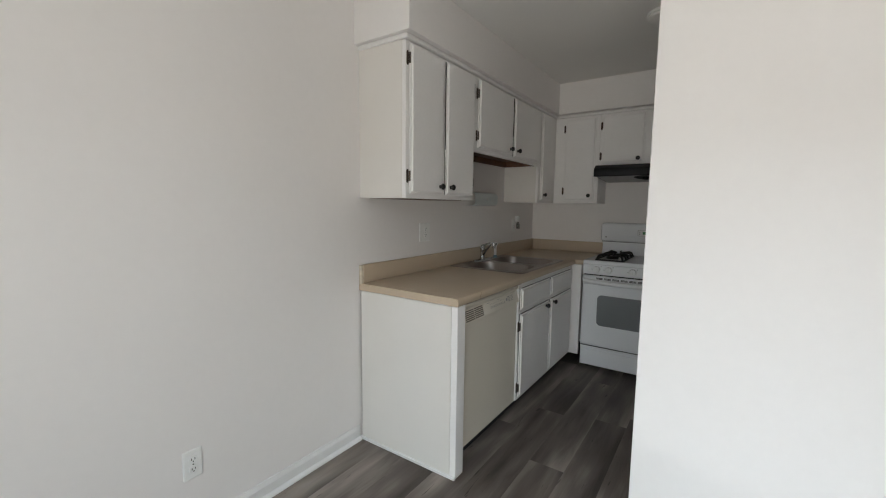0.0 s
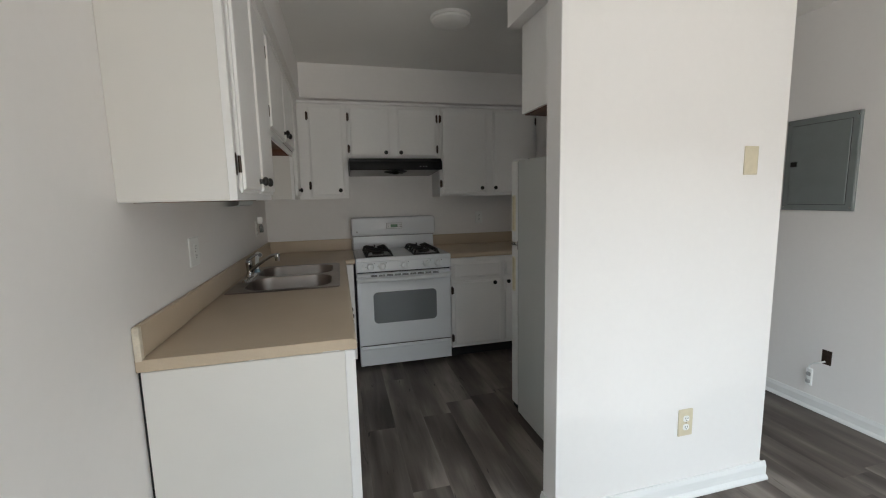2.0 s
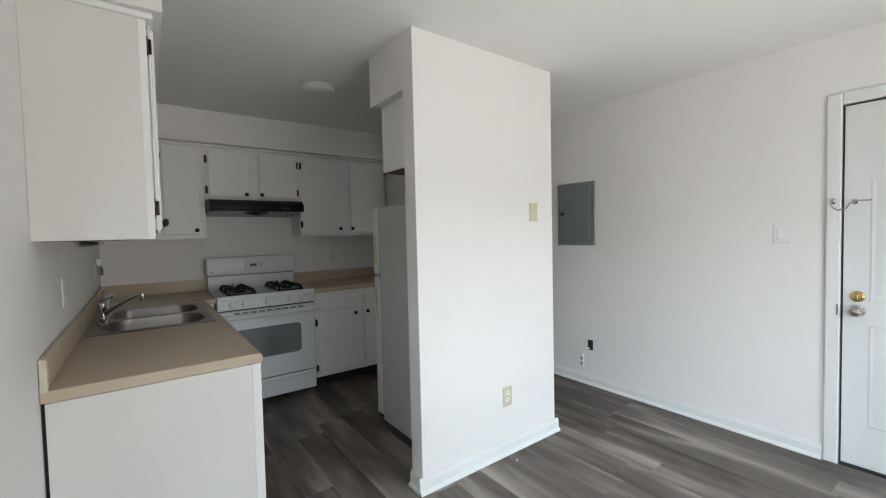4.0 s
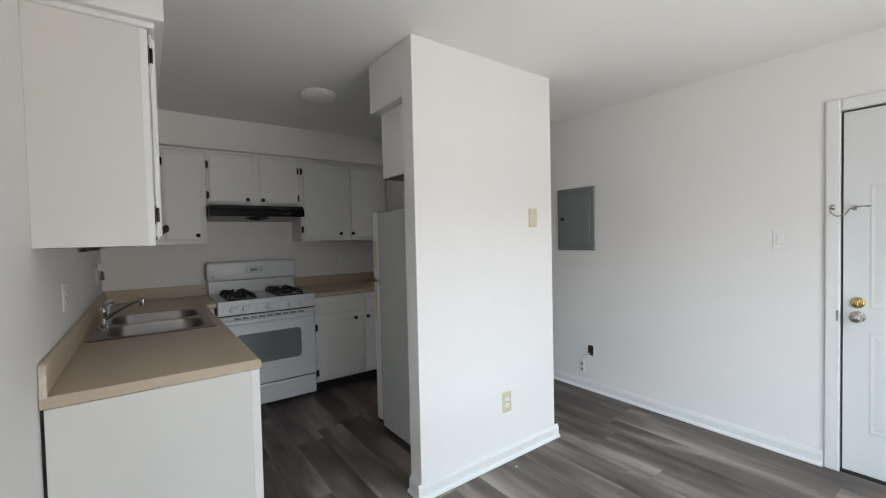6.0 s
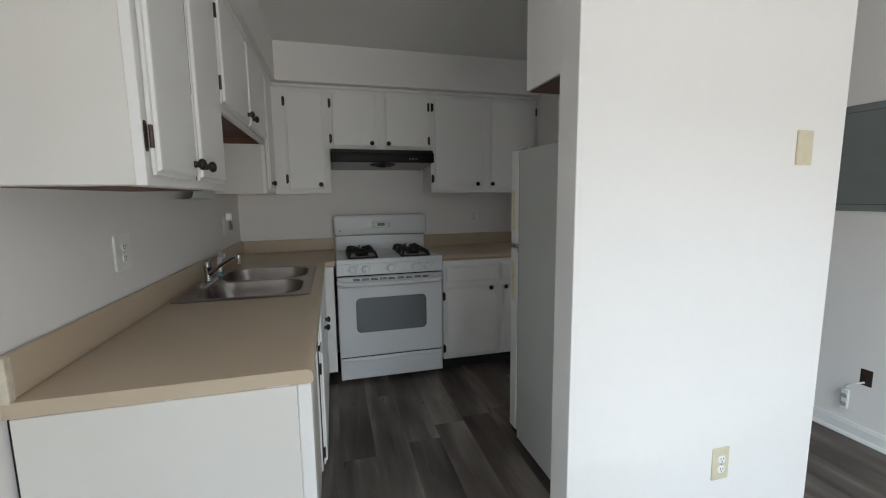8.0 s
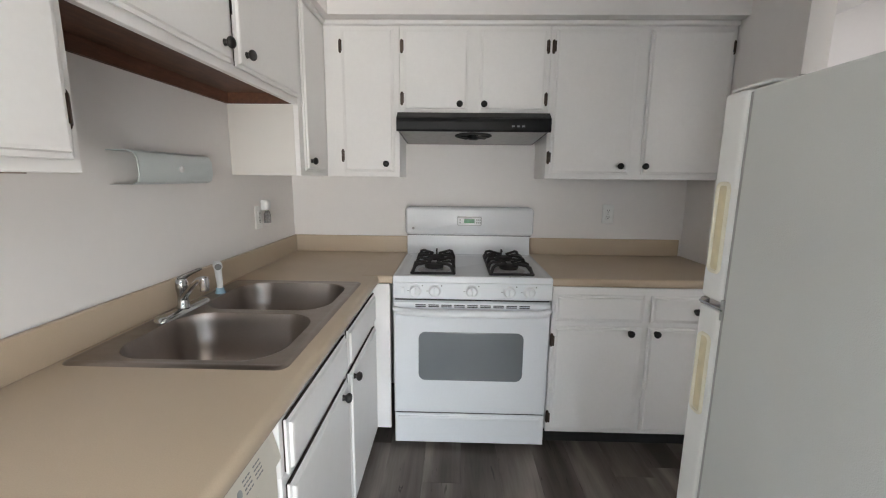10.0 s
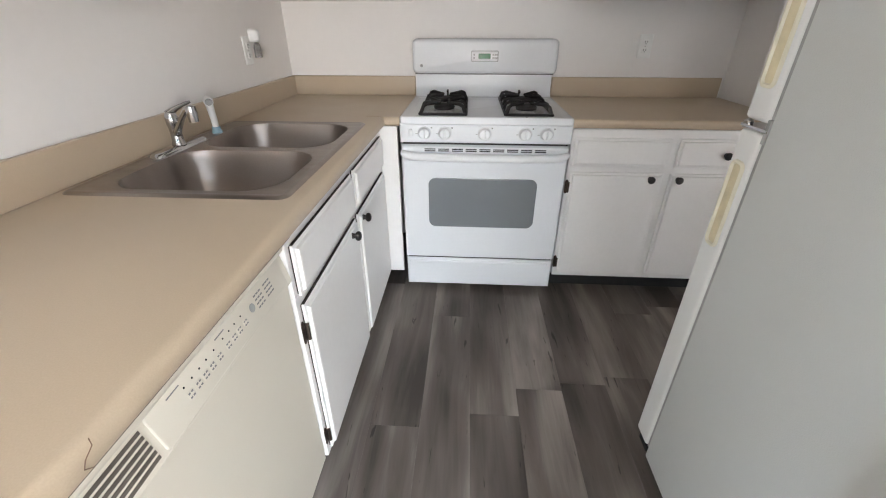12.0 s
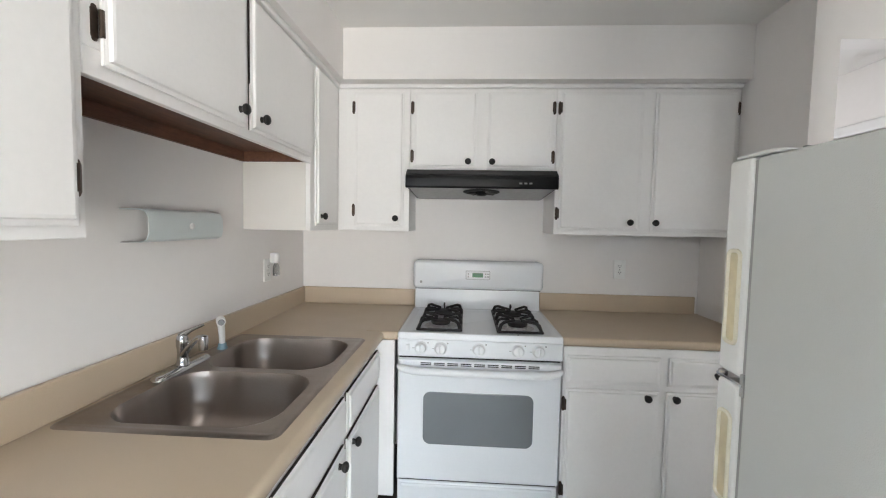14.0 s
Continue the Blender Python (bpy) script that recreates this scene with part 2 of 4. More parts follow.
def north(y):
    return lambda u, v, d: Vector((u, y + d, v))


def upward(z):
    return lambda u, v, d: Vector((u, v, z + d))


def rounded(u0, u1, v0, v1, r, seg=5):
    if r <= 0:
        return [(u0, v0), (u1, v0), (u1, v1), (u0, v1)]
    out = []
    for cu, cv, a in ((u1 - r, v0 + r, -90), (u1 - r, v1 - r, 0), (u0 + r, v1 - r, 90), (u0 + r, v0 + r, 180)):
        for i in range(seg + 1):
            w = radians(a + 90 * i / seg)
            out.append((cu + r * math.cos(w), cv + r * math.sin(w)))
    return out


def ringed(to, u0, u1, v0, v1, rings, r=0.0, seg=5, bm=None, caps=(True, True)):
    """A slab whose outline goes through rings of (inset, depth)."""
    own = bmesh.new()
    loops = []
    for inset, d in rings:
        rr = max(r - inset, 0.0005) if r else 0
        loops.append([own.verts.new(to(u, v, d)) for u, v in rounded(u0 + inset, u1 - inset, v0 + inset, v1 - inset, rr, seg)])
    k = len(loops[0])
    for a, b in zip(loops, loops[1:]):
        for i in range(k):
            own.faces.new((a[i], a[(i + 1) % k], b[(i + 1) % k], b[i]))
    if caps[0]:
        own.faces.new(loops[0][::-1])
    if caps[1]:
        own.faces.new(loops[-1])
    bmesh.ops.recalc_face_normals(own, faces=own.faces[:])
    return joined(bm, own)


def lathe(to, cu, cv, profile, seg=20, bm=None):
    """A turned shape: profile of (radius, depth)."""
    own = bmesh.new()
    loops = []
    for rad, d in profile:
        loops.append([own.verts.new(to(cu + max(rad, 1e-4) * math.cos(2 * math.pi * i / seg), cv + max(rad, 1e-4) * math.sin(2 * math.pi * i / seg), d)) for i in range(seg)])
    for a, b in zip(loops, loops[1:]):
        for i in range(seg):
            own.faces.new((a[i], a[(i + 1) % seg], b[(i + 1) % seg], b[i]))
    own.faces.new(loops[0]), own.faces.new(loops[-1])
    bmesh.ops.recalc_face_normals(own, faces=own.faces[:])
    return joined(bm, own)


def tube(points, radius, seg=10, bm=None, flat=1.0):
    """A rod along points; radius: one or one a point."""
    own = bmesh.new()
    pts = [Vector(p) for p in points]
    radii = radius if isinstance(radius, (list, tuple)) else [radius] * len(pts)
    loops = []
    side = None
    for i, p in enumerate(pts):
        d = (pts[min(i + 1, len(pts) - 1)] - pts[max(i - 1, 0)]).normalized()
        if side is None:
            side = d.orthogonal().normalized()
        side = (side - d * side.dot(d)).normalized()
        up = d.cross(side)
        loops.append([own.verts.new(p + radii[i] * (math.cos(2 * math.pi * k / seg) * side + flat * math.sin(2 * math.pi * k / seg) * up)) for k in range(seg)])
    for a, b in zip(loops, loops[1:]):
        for i in range(seg):
            own.faces.new((a[i], a[(i + 1) % seg], b[(i + 1) % seg], b[i]))
    own.faces.new(loops[0]), own.faces.new(loops[-1])
    bmesh.ops.recalc_face_normals(own, faces=own.faces[:])
    return joined(bm, own)


def arc(p0, p1, p2, n=8):
    """Points of a smooth bend from p0 to p2, pulled to p1."""
    a, b, c = Vector(p0), Vector(p1), Vector(p2)
    return [(1 - t) ** 2 * a + 2 * t * (1 - t) * b + t * t * c for t in (i / n for i in range(n + 1))]


# ---- shell ----
T = 0.11
fixed("floor", box(-T, HALL + T, REAR - T, HALL_END + T, -0.12, -0.006), SUB, "dark subfloor under grey vinyl planks", "floor")
fixed("ceiling", box(-T, HALL + T, REAR - T, HALL_END + T, CEIL, CEIL + 0.1), CEILING, "flat off-white painted ceiling", "ceiling")
b = box(-T, 0, FILL_WIN[1], BACK + T, -0.006, CEIL)
box(-T, 0, REAR - T, FILL_WIN[0], -0.006, CEIL, bm=b)
box(-T, 0, FILL_WIN[0], FILL_WIN[1], -0.006, FILL_WIN[2], bm=b)
box(-T, 0, FILL_WIN[0], FILL_WIN[1], FILL_WIN[3], CEIL, bm=b)
fixed("wall_west", b, WALL, "plain white painted wall beside the sink counter", "wall")
fixed("wall_north", box(0, RIGHT + 0.102, BACK, BACK + T, -0.006, CEIL), WALL, "white painted wall behind the stove", "wall")

b = box(RIGHT, RIGHT + 0.102, HALL_Y, BACK, -0.006, CEIL)
fixed("wall_kitchen_east", b, WALL, "white painted wall at the end of the counter", "wall")
fixed("wall_pier", box(PIER_X0, PIER_X1, 0.0, 0.105, -0.006, CEIL, 0.002, 1), WALL, "white painted wall pier hiding the refrigerator", "wall")
fixed("wall_fridge_side", box(RIGHT, PIER_X1, 0.105, 0.92, -0.006, CEIL), WALL, "white painted wall beside the refrigerator", "wall")

# east wall with the entry door and the hall door
DOOR_Y0, DOOR_Y1, DOOR_Z = -2.19, -1.272, 2.055
HD_Y0, HD_Y1, HD_Z = 2.1, 2.86, 2.046
b = box(HALL, HALL + T, REAR - T, DOOR_Y0, -0.006, CEIL)
box(HALL, HALL + T, DOOR_Y1, HD_Y0, -0.006, CEIL, bm=b)
box(HALL, HALL + T, HD_Y1, HALL_END + T, -0.006, CEIL, bm=b)
box(HALL, HALL + T, DOOR_Y0, DOOR_Y1, DOOR_Z, CEIL, bm=b)
box(HALL, HALL + T, HD_Y0, HD_Y1, HD_Z, CEIL, bm=b)
fixed("wall_east", b, WALL, "long white painted wall with the entry door", "wall")
b = box(RIGHT + 0.102, HALL, HALL_Y, HALL_Y + 0.1, 2.218, CEIL)
fixed("wall_hall_header", b, WALL, "white painted header over the hall opening", "wall")
fixed("wall_hall_west", box(RIGHT - 0.03, RIGHT + 0.102, BACK + T, HALL_END, -0.006, CEIL), WALL, "white painted hall wall", "wall")
fixed("wall_hall_end", box(RIGHT - 0.03, HALL, HALL_END, HALL_END + T, -0.006, CEIL), WALL, "white painted wall at the hall's end", "wall")

# rear wall with the living room window
b = box(0, WIN[0], REAR - T, REAR, -0.006, CEIL)
box(WIN[1], HALL, REAR - T, REAR, -0.006, CEIL, bm=b)
box(WIN[0], WIN[1], REAR - T, REAR, -0.006, WIN[2], bm=b)
box(WIN[0], WIN[1], REAR - T, REAR, WIN[3], CEIL, bm=b)
fixed("wall_south", b, WALL, "white painted wall with the living room window", "wall")
fixed("ground", box(-60, 60, -80, 60, -0.5, -0.3), GRASS, "grass outside the building", "ground")

w = tagged(thing("window_1", ((WIN[0] + WIN[1]) / 2, REAR, WIN[2]), "wide white framed living room window", "window"), kind="structure")
b = None
for x in (WIN[0], (WIN[0] + WIN[1]) / 2 - 0.02, WIN[1] - 0.04):
    b = box(x, x + 0.04, REAR - 0.08, REAR - 0.03, WIN[2], WIN[3], bm=b)
box(WIN[0] + 0.04, WIN[1] - 0.04, REAR - 0.08, REAR - 0.03, WIN[2], WIN[2] + 0.04, bm=b)
box(WIN[0] + 0.04, WIN[1] - 0.04, REAR - 0.08, REAR - 0.03, WIN[3] - 0.04, WIN[3], bm=b)
part("window_frame", b, TRIM, w)
part("window_sill", box(WIN[0] - 0.04, WIN[1] + 0.04, REAR + 0.002, REAR + 0.06, WIN[2] - 0.025, WIN[2], 0.005), TRIM, w)
mid = (WIN[0] + WIN[1]) / 2
for x0, x1 in ((WIN[0] + 0.04, mid - 0.02), (mid + 0.02, WIN[1] - 0.04)):
    p = part("pane", box(x0, x1, REAR - 0.058, REAR - 0.052, WIN[2] + 0.04, WIN[3] - 0.04), GLASS, w)
    p.visible_shadow = False

# unseen west window, added as the opening for the side fill
w = tagged(thing("side_fill_window", (0, (FILL_WIN[0] + FILL_WIN[1]) / 2, FILL_WIN[2]), "unseen white framed window added for side fill light", "window"), kind="structure")
b = None
for y in (FILL_WIN[0], FILL_WIN[1] - 0.04):
    b = box(-0.08, -0.03, y, y + 0.04, FILL_WIN[2], FILL_WIN[3], bm=b)
for z in (FILL_WIN[2], (FILL_WIN[2] + FILL_WIN[3]) / 2 - 0.02, FILL_WIN[3] - 0.04):
    box(-0.08, -0.03, FILL_WIN[0] + 0.04, FILL_WIN[1] - 0.04, z, z + 0.04, bm=b)
part("window_frame", b, TRIM, w)
part("window_sill", box(0.002, 0.05, FILL_WIN[0] - 0.04, FILL_WIN[1] + 0.04, FILL_WIN[2] - 0.025, FILL_WIN[2], 0.005), TRIM, w)
zm = (FILL_WIN[2] + FILL_WIN[3]) / 2
for z0, z1 in ((FILL_WIN[2] + 0.04, zm - 0.02), (zm + 0.02, FILL_WIN[3] - 0.04)):
    p = part("pane", box(-0.058, -0.052, FILL_WIN[0] + 0.04, FILL_WIN[1] - 0.04, z0, z1), GLASS, w)
    p.visible_shadow = False

# soffits over the cabinets
SOF, SOFY, SOFZ = 0.372, 2.108, 2.184
fixed("soffit_west", box(0, SOF, -0.036, BACK, SOFZ, CEIL, 0.0015, 1), WALL, "white painted soffit above the sink-side cabinets", "soffit")
fixed("soffit_north", box(SOF, RIGHT, SOFY, BACK, SOFZ + 0.001, CEIL), WALL, "white painted soffit above the stove-side cabinets", "soffit")
fixed("soffit_fridge", box(PIER_X0, RIGHT, 0.105, 0.484, 2.158, CEIL, 0.0015, 1), WALL, "white painted soffit above the refrigerator cabinet", "soffit")


# baseboards with a shoe moulding
def baseboard(name, a, c, facing, h=0.085):
    """Along u from a to c on the face given."""
    own = bmesh.new()
    prof = [(0, 0.0), (0.026, 0.0), (0.026, 0.008), (0.020, 0.017), (0.013, 0.022), (0.013, h - 0.022), (0.009, h - 0.010), (0.006, h), (0, h)]
    ends = [[own.verts.new(facing(u, z, d)) for d, z in prof] for u in (a, c)]
    k = len(prof)
    for i in range(k):
        own.faces.new((ends[0][i], ends[0][(i + 1) % k], ends[1][(i + 1) % k], ends[1][i]))
    own.faces.new(ends[0]), own.faces.new(ends[1])
    bmesh.ops.recalc_face_normals(own, faces=own.faces[:])
    return fixed(name, own, TRIM, "white painted baseboard with quarter-round shoe", "baseboard")


baseboard("baseboard_west", REAR, -0.03, east(0.001))
baseboard("baseboard_pier_front", PIER_X0 - 0.026, PIER_X1 + 0.026, south(-0.001))
baseboard("baseboard_pier_end", 0.0, 0.105, west(PIER_X0 - 0.001))
baseboard("baseboard_pier_hall", 0.0, 0.92, east(PIER_X1 + 0.001))
baseboard("baseboard_east", DOOR_Y1 + 0.066, HALL_Y + 0.28, west(HALL - 0.001))
baseboard("baseboard_east_near", REAR, DOOR_Y0 - 0.066, west(HALL - 0.001))
baseboard("baseboard_south", 0.03, HALL - 0.03, north(REAR + 0.001))


# ---- doors ----
def panelled_door(name, y0, y1, z1, label, panels, hinge_far):
    d = tagged(thing(name, (HALL, (y0 + y1) / 2, 0.0), label, "door"), kind="structure")
    face = HALL + 0.022
    part("leaf", box(face, face + 0.044, y0 + 0.004, y1 - 0.004, 0.012, z1 - 0.005, 0.002, 1), DOORPAINT, d)
    for u0, u1, v0, v1 in panels:
        part("panel", ringed(west(face), y1 - u1, y1 - u0, v0, v1, [(0, 0.0008), (0.008, 0.0032), (0.022, 0.0012), (0.045, 0.0045)]), DOORPAINT, d)
    # casing on the wall face and stop in the opening
    for yy0, yy1, zz0, zz1 in ((y0 - 0.062, y0 + 0.004, 0, z1 + 0.062), (y1 - 0.004, y1 + 0.062, 0, z1 + 0.062), (y0 + 0.004, y1 - 0.004, z1 - 0.004, z1 + 0.062)):
        part("casing", ringed(west(HALL), yy0, yy1, zz0, zz1, [(0, 0.001), (0, 0.012), (0.006, 0.017), (0.012, 0.018)]), TRIM, d)
    b = box(HALL + 0.07, HALL + 0.10, y0, y0 + 0.02, 0, z1)
    box(HALL + 0.07, HALL + 0.10, y1 - 0.02, y1, 0, z1, bm=b)
    box(HALL + 0.07, HALL + 0.10, y0 + 0.02, y1 - 0.02, z1 - 0.02, z1, bm=b)
    part("stop", b, DARK, d)
    part("joint", box(face - 0.0012, face - 0.0002, y1 - 0.0105, y1 - 0.0042, 0.012, z1 - 0.006), DARK, d, "dark joint at the latch side")
    part("joint", box(face - 0.0012, face - 0.0002, y0 + 0.0045, y1 - 0.0110, z1 - 0.012, z1 - 0.0055), DARK, d, "dark joint at the head")
    part("paint_crack", box(HALL - 0.0012, HALL - 0.0002, y1 + 0.0622, y1 + 0.0645, 0.088, z1 + 0.05), GASKET, d, "thin grey line along the casing")
    part("threshold", box(HALL + 0.001, HALL + 0.105, y0, y1, -0.004, 0.010, 0.003), DARK, d)
    return d, face


cols = [(0.115, 0.40), (0.51, 0.80)]
entry, face = panelled_door("door_1", DOOR_Y0, DOOR_Y1, DOOR_Z, "closed white panelled entry door with brass deadbolt",
                            [(a, c, v0, v1) for a, c in cols for v0, v1 in ((0.25, 0.82), (0.95, 1.63))], True)
knob = part("door_knob", lathe(west(face), -1.342, 0.898, [(0.033, 0), (0.032, 0.006), (0.015, 0.012), (0.013, 0.026), (0.022, 0.033), (0.028, 0.046), (0.0285, 0.058), (0.025, 0.070), (0.016, 0.078), (0.003, 0.081)], 24), NICKEL, entry, "satin nickel round knob", True)
bolt = part("deadbolt", lathe(west(face), -1.342, 0.978, [(0.031, 0), (0.030, 0.010), (0.022, 0.016), (0.004, 0.017)], 24), BRASS, entry, "brass deadbolt with thumb turn", True)
part("thumb_turn", box(face - 0.034, face - 0.016, -1.348, -1.336, 0.963, 0.993, 0.003), BRASS, bolt)
part("strike_plate", box(HALL - 0.0205, HALL - 0.0182, -1.270, -1.262, 0.87, 0.93), NICKEL, entry)
guard = part("door_guard", box(HALL - 0.022, HALL - 0.0182, -1.253, -1.235, 1.498, 1.530, 0.001), NICKEL, entry, "satin nickel swing bar door guard")
part("ball", lathe(west(HALL - 0.022), -1.245, 1.515, [(0.006, 0), (0.006, 0.016), (0.011, 0.022), (0.011, 0.030), (0.004, 0.035)], 14), NICKEL, guard, smooth=True)
part("swing_bar", tube([(HALL - 0.052, -1.236, 1.515), (HALL - 0.056, -1.244, 1.482), (HALL - 0.056, -1.268, 1.462), (HALL - 0.054, -1.300, 1.470), (HALL - 0.050, -1.318, 1.500), (HALL - 0.048, -1.345, 1.511), (HALL - 0.046, -1.400, 1.511)], 0.0042, 8), NICKEL, guard, smooth=True)
part("bar_mount", box(HALL + 0.010, face - 0.0014, -1.338, -1.318, 1.494, 1.520, 0.002), NICKEL, guard)
part("bar_post", box(HALL - 0.05, HALL + 0.0095, -1.332, -1.324, 1.503, 1.513, 0.002), NICKEL, guard)
hall_door, hface = panelled_door("door_2", HD_Y0, HD_Y1, HD_Z, "closed white panelled door in the hall", [(a, c, v0, v1) for a, c in ((0.1, 0.34), (0.42, 0.66)) for v0, v1 in ((0.25, 0.82), (0.95, 1.62), (1.72, 1.92))], True)


# ---- cabinets ----
LIP = [(0.010, 0.0), (0.010, 0.0055), (0, 0.0055), (0.0004, 0.0115), (0.005, 0.013), (0.010, 0.0135), (0.013, 0.0205), (0.019, 0.022)]


def knob_on(parent, to, u, v, d=0.022):
    return part("knob", lathe(to, u, v, [(0.011, d - 0.001), (0.009, d + 0.004), (0.0085, d + 0.009), (0.014, d + 0.013), (0.0170, d + 0.018), (0.0168, d + 0.023), (0.013, d + 0.028), (0.007, d + 0.0305), (0.001, d + 0.0315)], 18), BLACK, parent, "round black cabinet knob", True)


def hinge_on(parent, to, u, v, sign, material=None):
    """A butterfly leaf on the frame with a pin and its wrap on the door's lip; sign: towards the frame."""
    a, c = sorted((u, u + sign * 0.016))
    b = ringed(to, a, c, v - 0.031, v + 0.031, [(0, 0.0005), (0, 0.0025), (0.002, 0.0035)], 0.007, 4)
    ringed(to, a + 0.002, c - 0.002, v - 0.035, v + 0.035, [(0, 0.0004), (0, 0.002), (0.001, 0.0028)], 0.0055, 4, bm=b)
    tube([to(u, v - 0.026, 0.010), to(u, v + 0.026, 0.010)], 0.0050, 8, b)
    a, c = sorted((u, u - sign * 0.010))
    ringed(to, a, c, v - 0.022, v + 0.022, [(0, 0.007), (0, 0.0115), (0.001, 0.0125)], bm=b)
    return part("hinge", b, material or BRONZE, parent, "dark bronze cabinet hinge")


def worn_gap_on(parent, to, u0, u1, v0, v1, top=True, side=False):
    """Dark strips: paint rubbed to bare wood, and the gap's shade put into colour."""
    b = ringed(to, u0, u1, v0, v1, [(0.003, 0.0003), (0.003, 0.0052), (0.009, 0.0053)])
    if top:
        ringed(to, u0 + 0.004, u1 - 0.004, v1 - 0.0006, v1 + 0.0012, [(0, 0.0050), (0, 0.0108)], bm=b)
    if side:
        ringed(to, u0 - 0.0004, u0 + 0.0006, v0 + 0.35 * (v1 - v0), v1 - 0.004, [(0, 0.0050), (0, 0.0095)], bm=b)
    return part("worn_edge", b, WORN_GAP, parent, "bare wood edge with the gap's shade drawn dark")


def door_on(cab, to, u0, u1, v0, v1, knob_at=None, hinge_side=0, hinges=(), name="door", painted=None, worn_gap=None):
    d = part(name, ringed(to, u0, u1, v0, v1, LIP), CAB, cab)
    if worn_gap:
        worn_gap_on(d, to, u0, u1, v0, v1, worn_gap == "top", worn_gap == "side")
    if knob_at:
        knob_on(d, to, *knob_at)
    for v in hinges:
        hinge_on(d, to, u0 if hinge_side < 0 else u1, v, hinge_side, painted)
    return d


def cabinet(name, label, x0, x1, y0, y1, z0, z1, side=None, group=""):
    c = thing(name, ((x0 + x1) / 2, (y0 + y1) / 2, z0), label, "cabinet", group)
    part("body", box(x0, x1, y0, y1, z0, z1, 0.0015, 1), side or CAB, c)
    return c


UZ0, UZ1, FX, FY = 1.388, 2.160, 0.322, 2.185
UP, LOW = "wall cabinets", "base cabinets"
ef, sf = east(FX), south(FY)

# sink side, first: two tall doors
c = cabinet("wall_cabinet", "white painted wall cabinet with two tall doors", 0.002, FX, 0.0, 0.676, UZ0, UZ1, group=UP)
door_on(c, ef, 0.020, 0.314, 1.412, 2.150, (0.276, 1.457), -1, (1.50, 2.075))
door_on(c, ef, 0.344, 0.652, 1.412, 2.150, (0.382, 1.457), 1, (1.50, 2.075), worn_gap="side")
part("end_panel", box(0.0006, FX - 0.022, -0.003, 0.0, UZ0 + 0.002, UZ1, 0.001, 1), CAB_END_DIM, c)
part("underside", box(0.02, FX - 0.06, 0.05, 0.63, UZ0 - 0.0022, UZ0 - 0.0005), BROWN, c, "bare brown underside")

# sink side, second: short, with an open brown underside
c = thing("wall_cabinet", (FX / 2, 1.23, 1.697), "short white wall cabinet above the sink with bare brown underside", "cabinet", UP)
part("body", box(0.002, FX, 0.678, 1.783, 1.752, UZ1, 0.0015, 1), CAB, c)
part("front_rail", box(FX - 0.02, FX, 0.678, 1.783, 1.697, 1.752, 0.0015, 1), CAB, c)
part("underside", box(0.003, FX - 0.021, 0.68, 1.781, 1.746, 1.7515), BROWN, c, "bare dark brown underside")
part("back_cleat", box(0.003, 0.018, 0.68, 1.781, 1.70, 1.745), BROWN, c, "bare dark brown cleat")
part("side_cleat", box(0.019, FX - 0.021, 1.769, 1.7815, 1.700, 1.745), BROWN, c, "bare dark brown side")
door_on(c, ef, 0.712, 1.222, 1.722, 2.150, (1.172, 1.768), -1, (1.80, 2.06))
door_on(c, ef, 1.252, 1.762, 1.722, 2.150, (1.300, 1.768), 1, (1.80, 2.06), worn_gap="side")

# sink side, corner
c = cabinet("wall_cabinet", "white corner wall cabinet with one narrow door", 0.002, FX, 1.785, BACK - 0.002, UZ0, UZ1, group=UP)
door_on(c, ef, 1.825, 2.095, 1.412, 2.150, (1.868, 1.457), 1, (1.50, 2.075))
part("end_panel", box(0.004, FX - 0.022, 1.782, 1.7848, UZ0 + 0.002, 1.696), CAB_END_DIM, c)

# stove side
c = cabinet("wall_cabinet", "white wall cabinet with one door beside the hood", FX + 0.002, 0.722, FY, BACK - 0.002, UZ0, UZ1, group=UP)
door_on(c, sf, 0.418, 0.692, 1.412, 2.142, (0.652, 1.457), -1, (1.50, 2.06))
c = cabinet("wall_cabinet", "short white wall cabinet above the range hood", 0.724, 1.510, FY, BACK - 0.002, 1.712, UZ1, group=UP)
door_on(c, sf, 0.742, 1.086, 1.736, 2.142, (1.042, 1.768), -1, (1.80, 2.06))
door_on(c, sf, 1.144, 1.490, 1.736, 2.142, (1.170, 1.768), 1, (1.80, 2.06))
c = cabinet("wall_cabinet", "large white wall cabinet with two tall doors", 1.512, RIGHT - 0.002, FY, BACK - 0.002, UZ0, UZ1, group=UP)
door_on(c, sf, 1.533, 1.958, 1.412, 2.142, (1.903, 1.457), -1, (1.50, 2.06))
door_on(c, sf, 2.018, 2.436, 1.412, 2.142, (2.034, 1.457), 1, (1.50, 2.06))

# over the refrigerator, doors to the north
c = cabinet("wall_cabinet", "white wall cabinet above the refrigerator", 1.488, RIGHT - 0.002, 0.107, 0.445, 1.762, 2.157, group=UP)
nf = north(0.445)
door_on(c, nf, 1.51, 1.95, 1.785, 2.12, (1.91, 1.82), -1, (1.84, 2.06))
door_on(c, nf, 1.98, 2.42, 1.785, 2.12, (2.02, 1.82), 1, (1.84, 2.06))
part("underside", box(1.50, RIGHT - 0.01, 0.115, 0.437, 1.757, 1.7615), BROWN, c, "bare brown underside")

# mouldings run unbroken along the tops
fixed("trim_west", box(0.002, FX + 0.022, -0.017, FY - 0.024, UZ1 + 0.0005, SOFZ - 0.0005, 0.008, 3), CAB, "white painted moulding along the sink-side cabinets", "moulding")
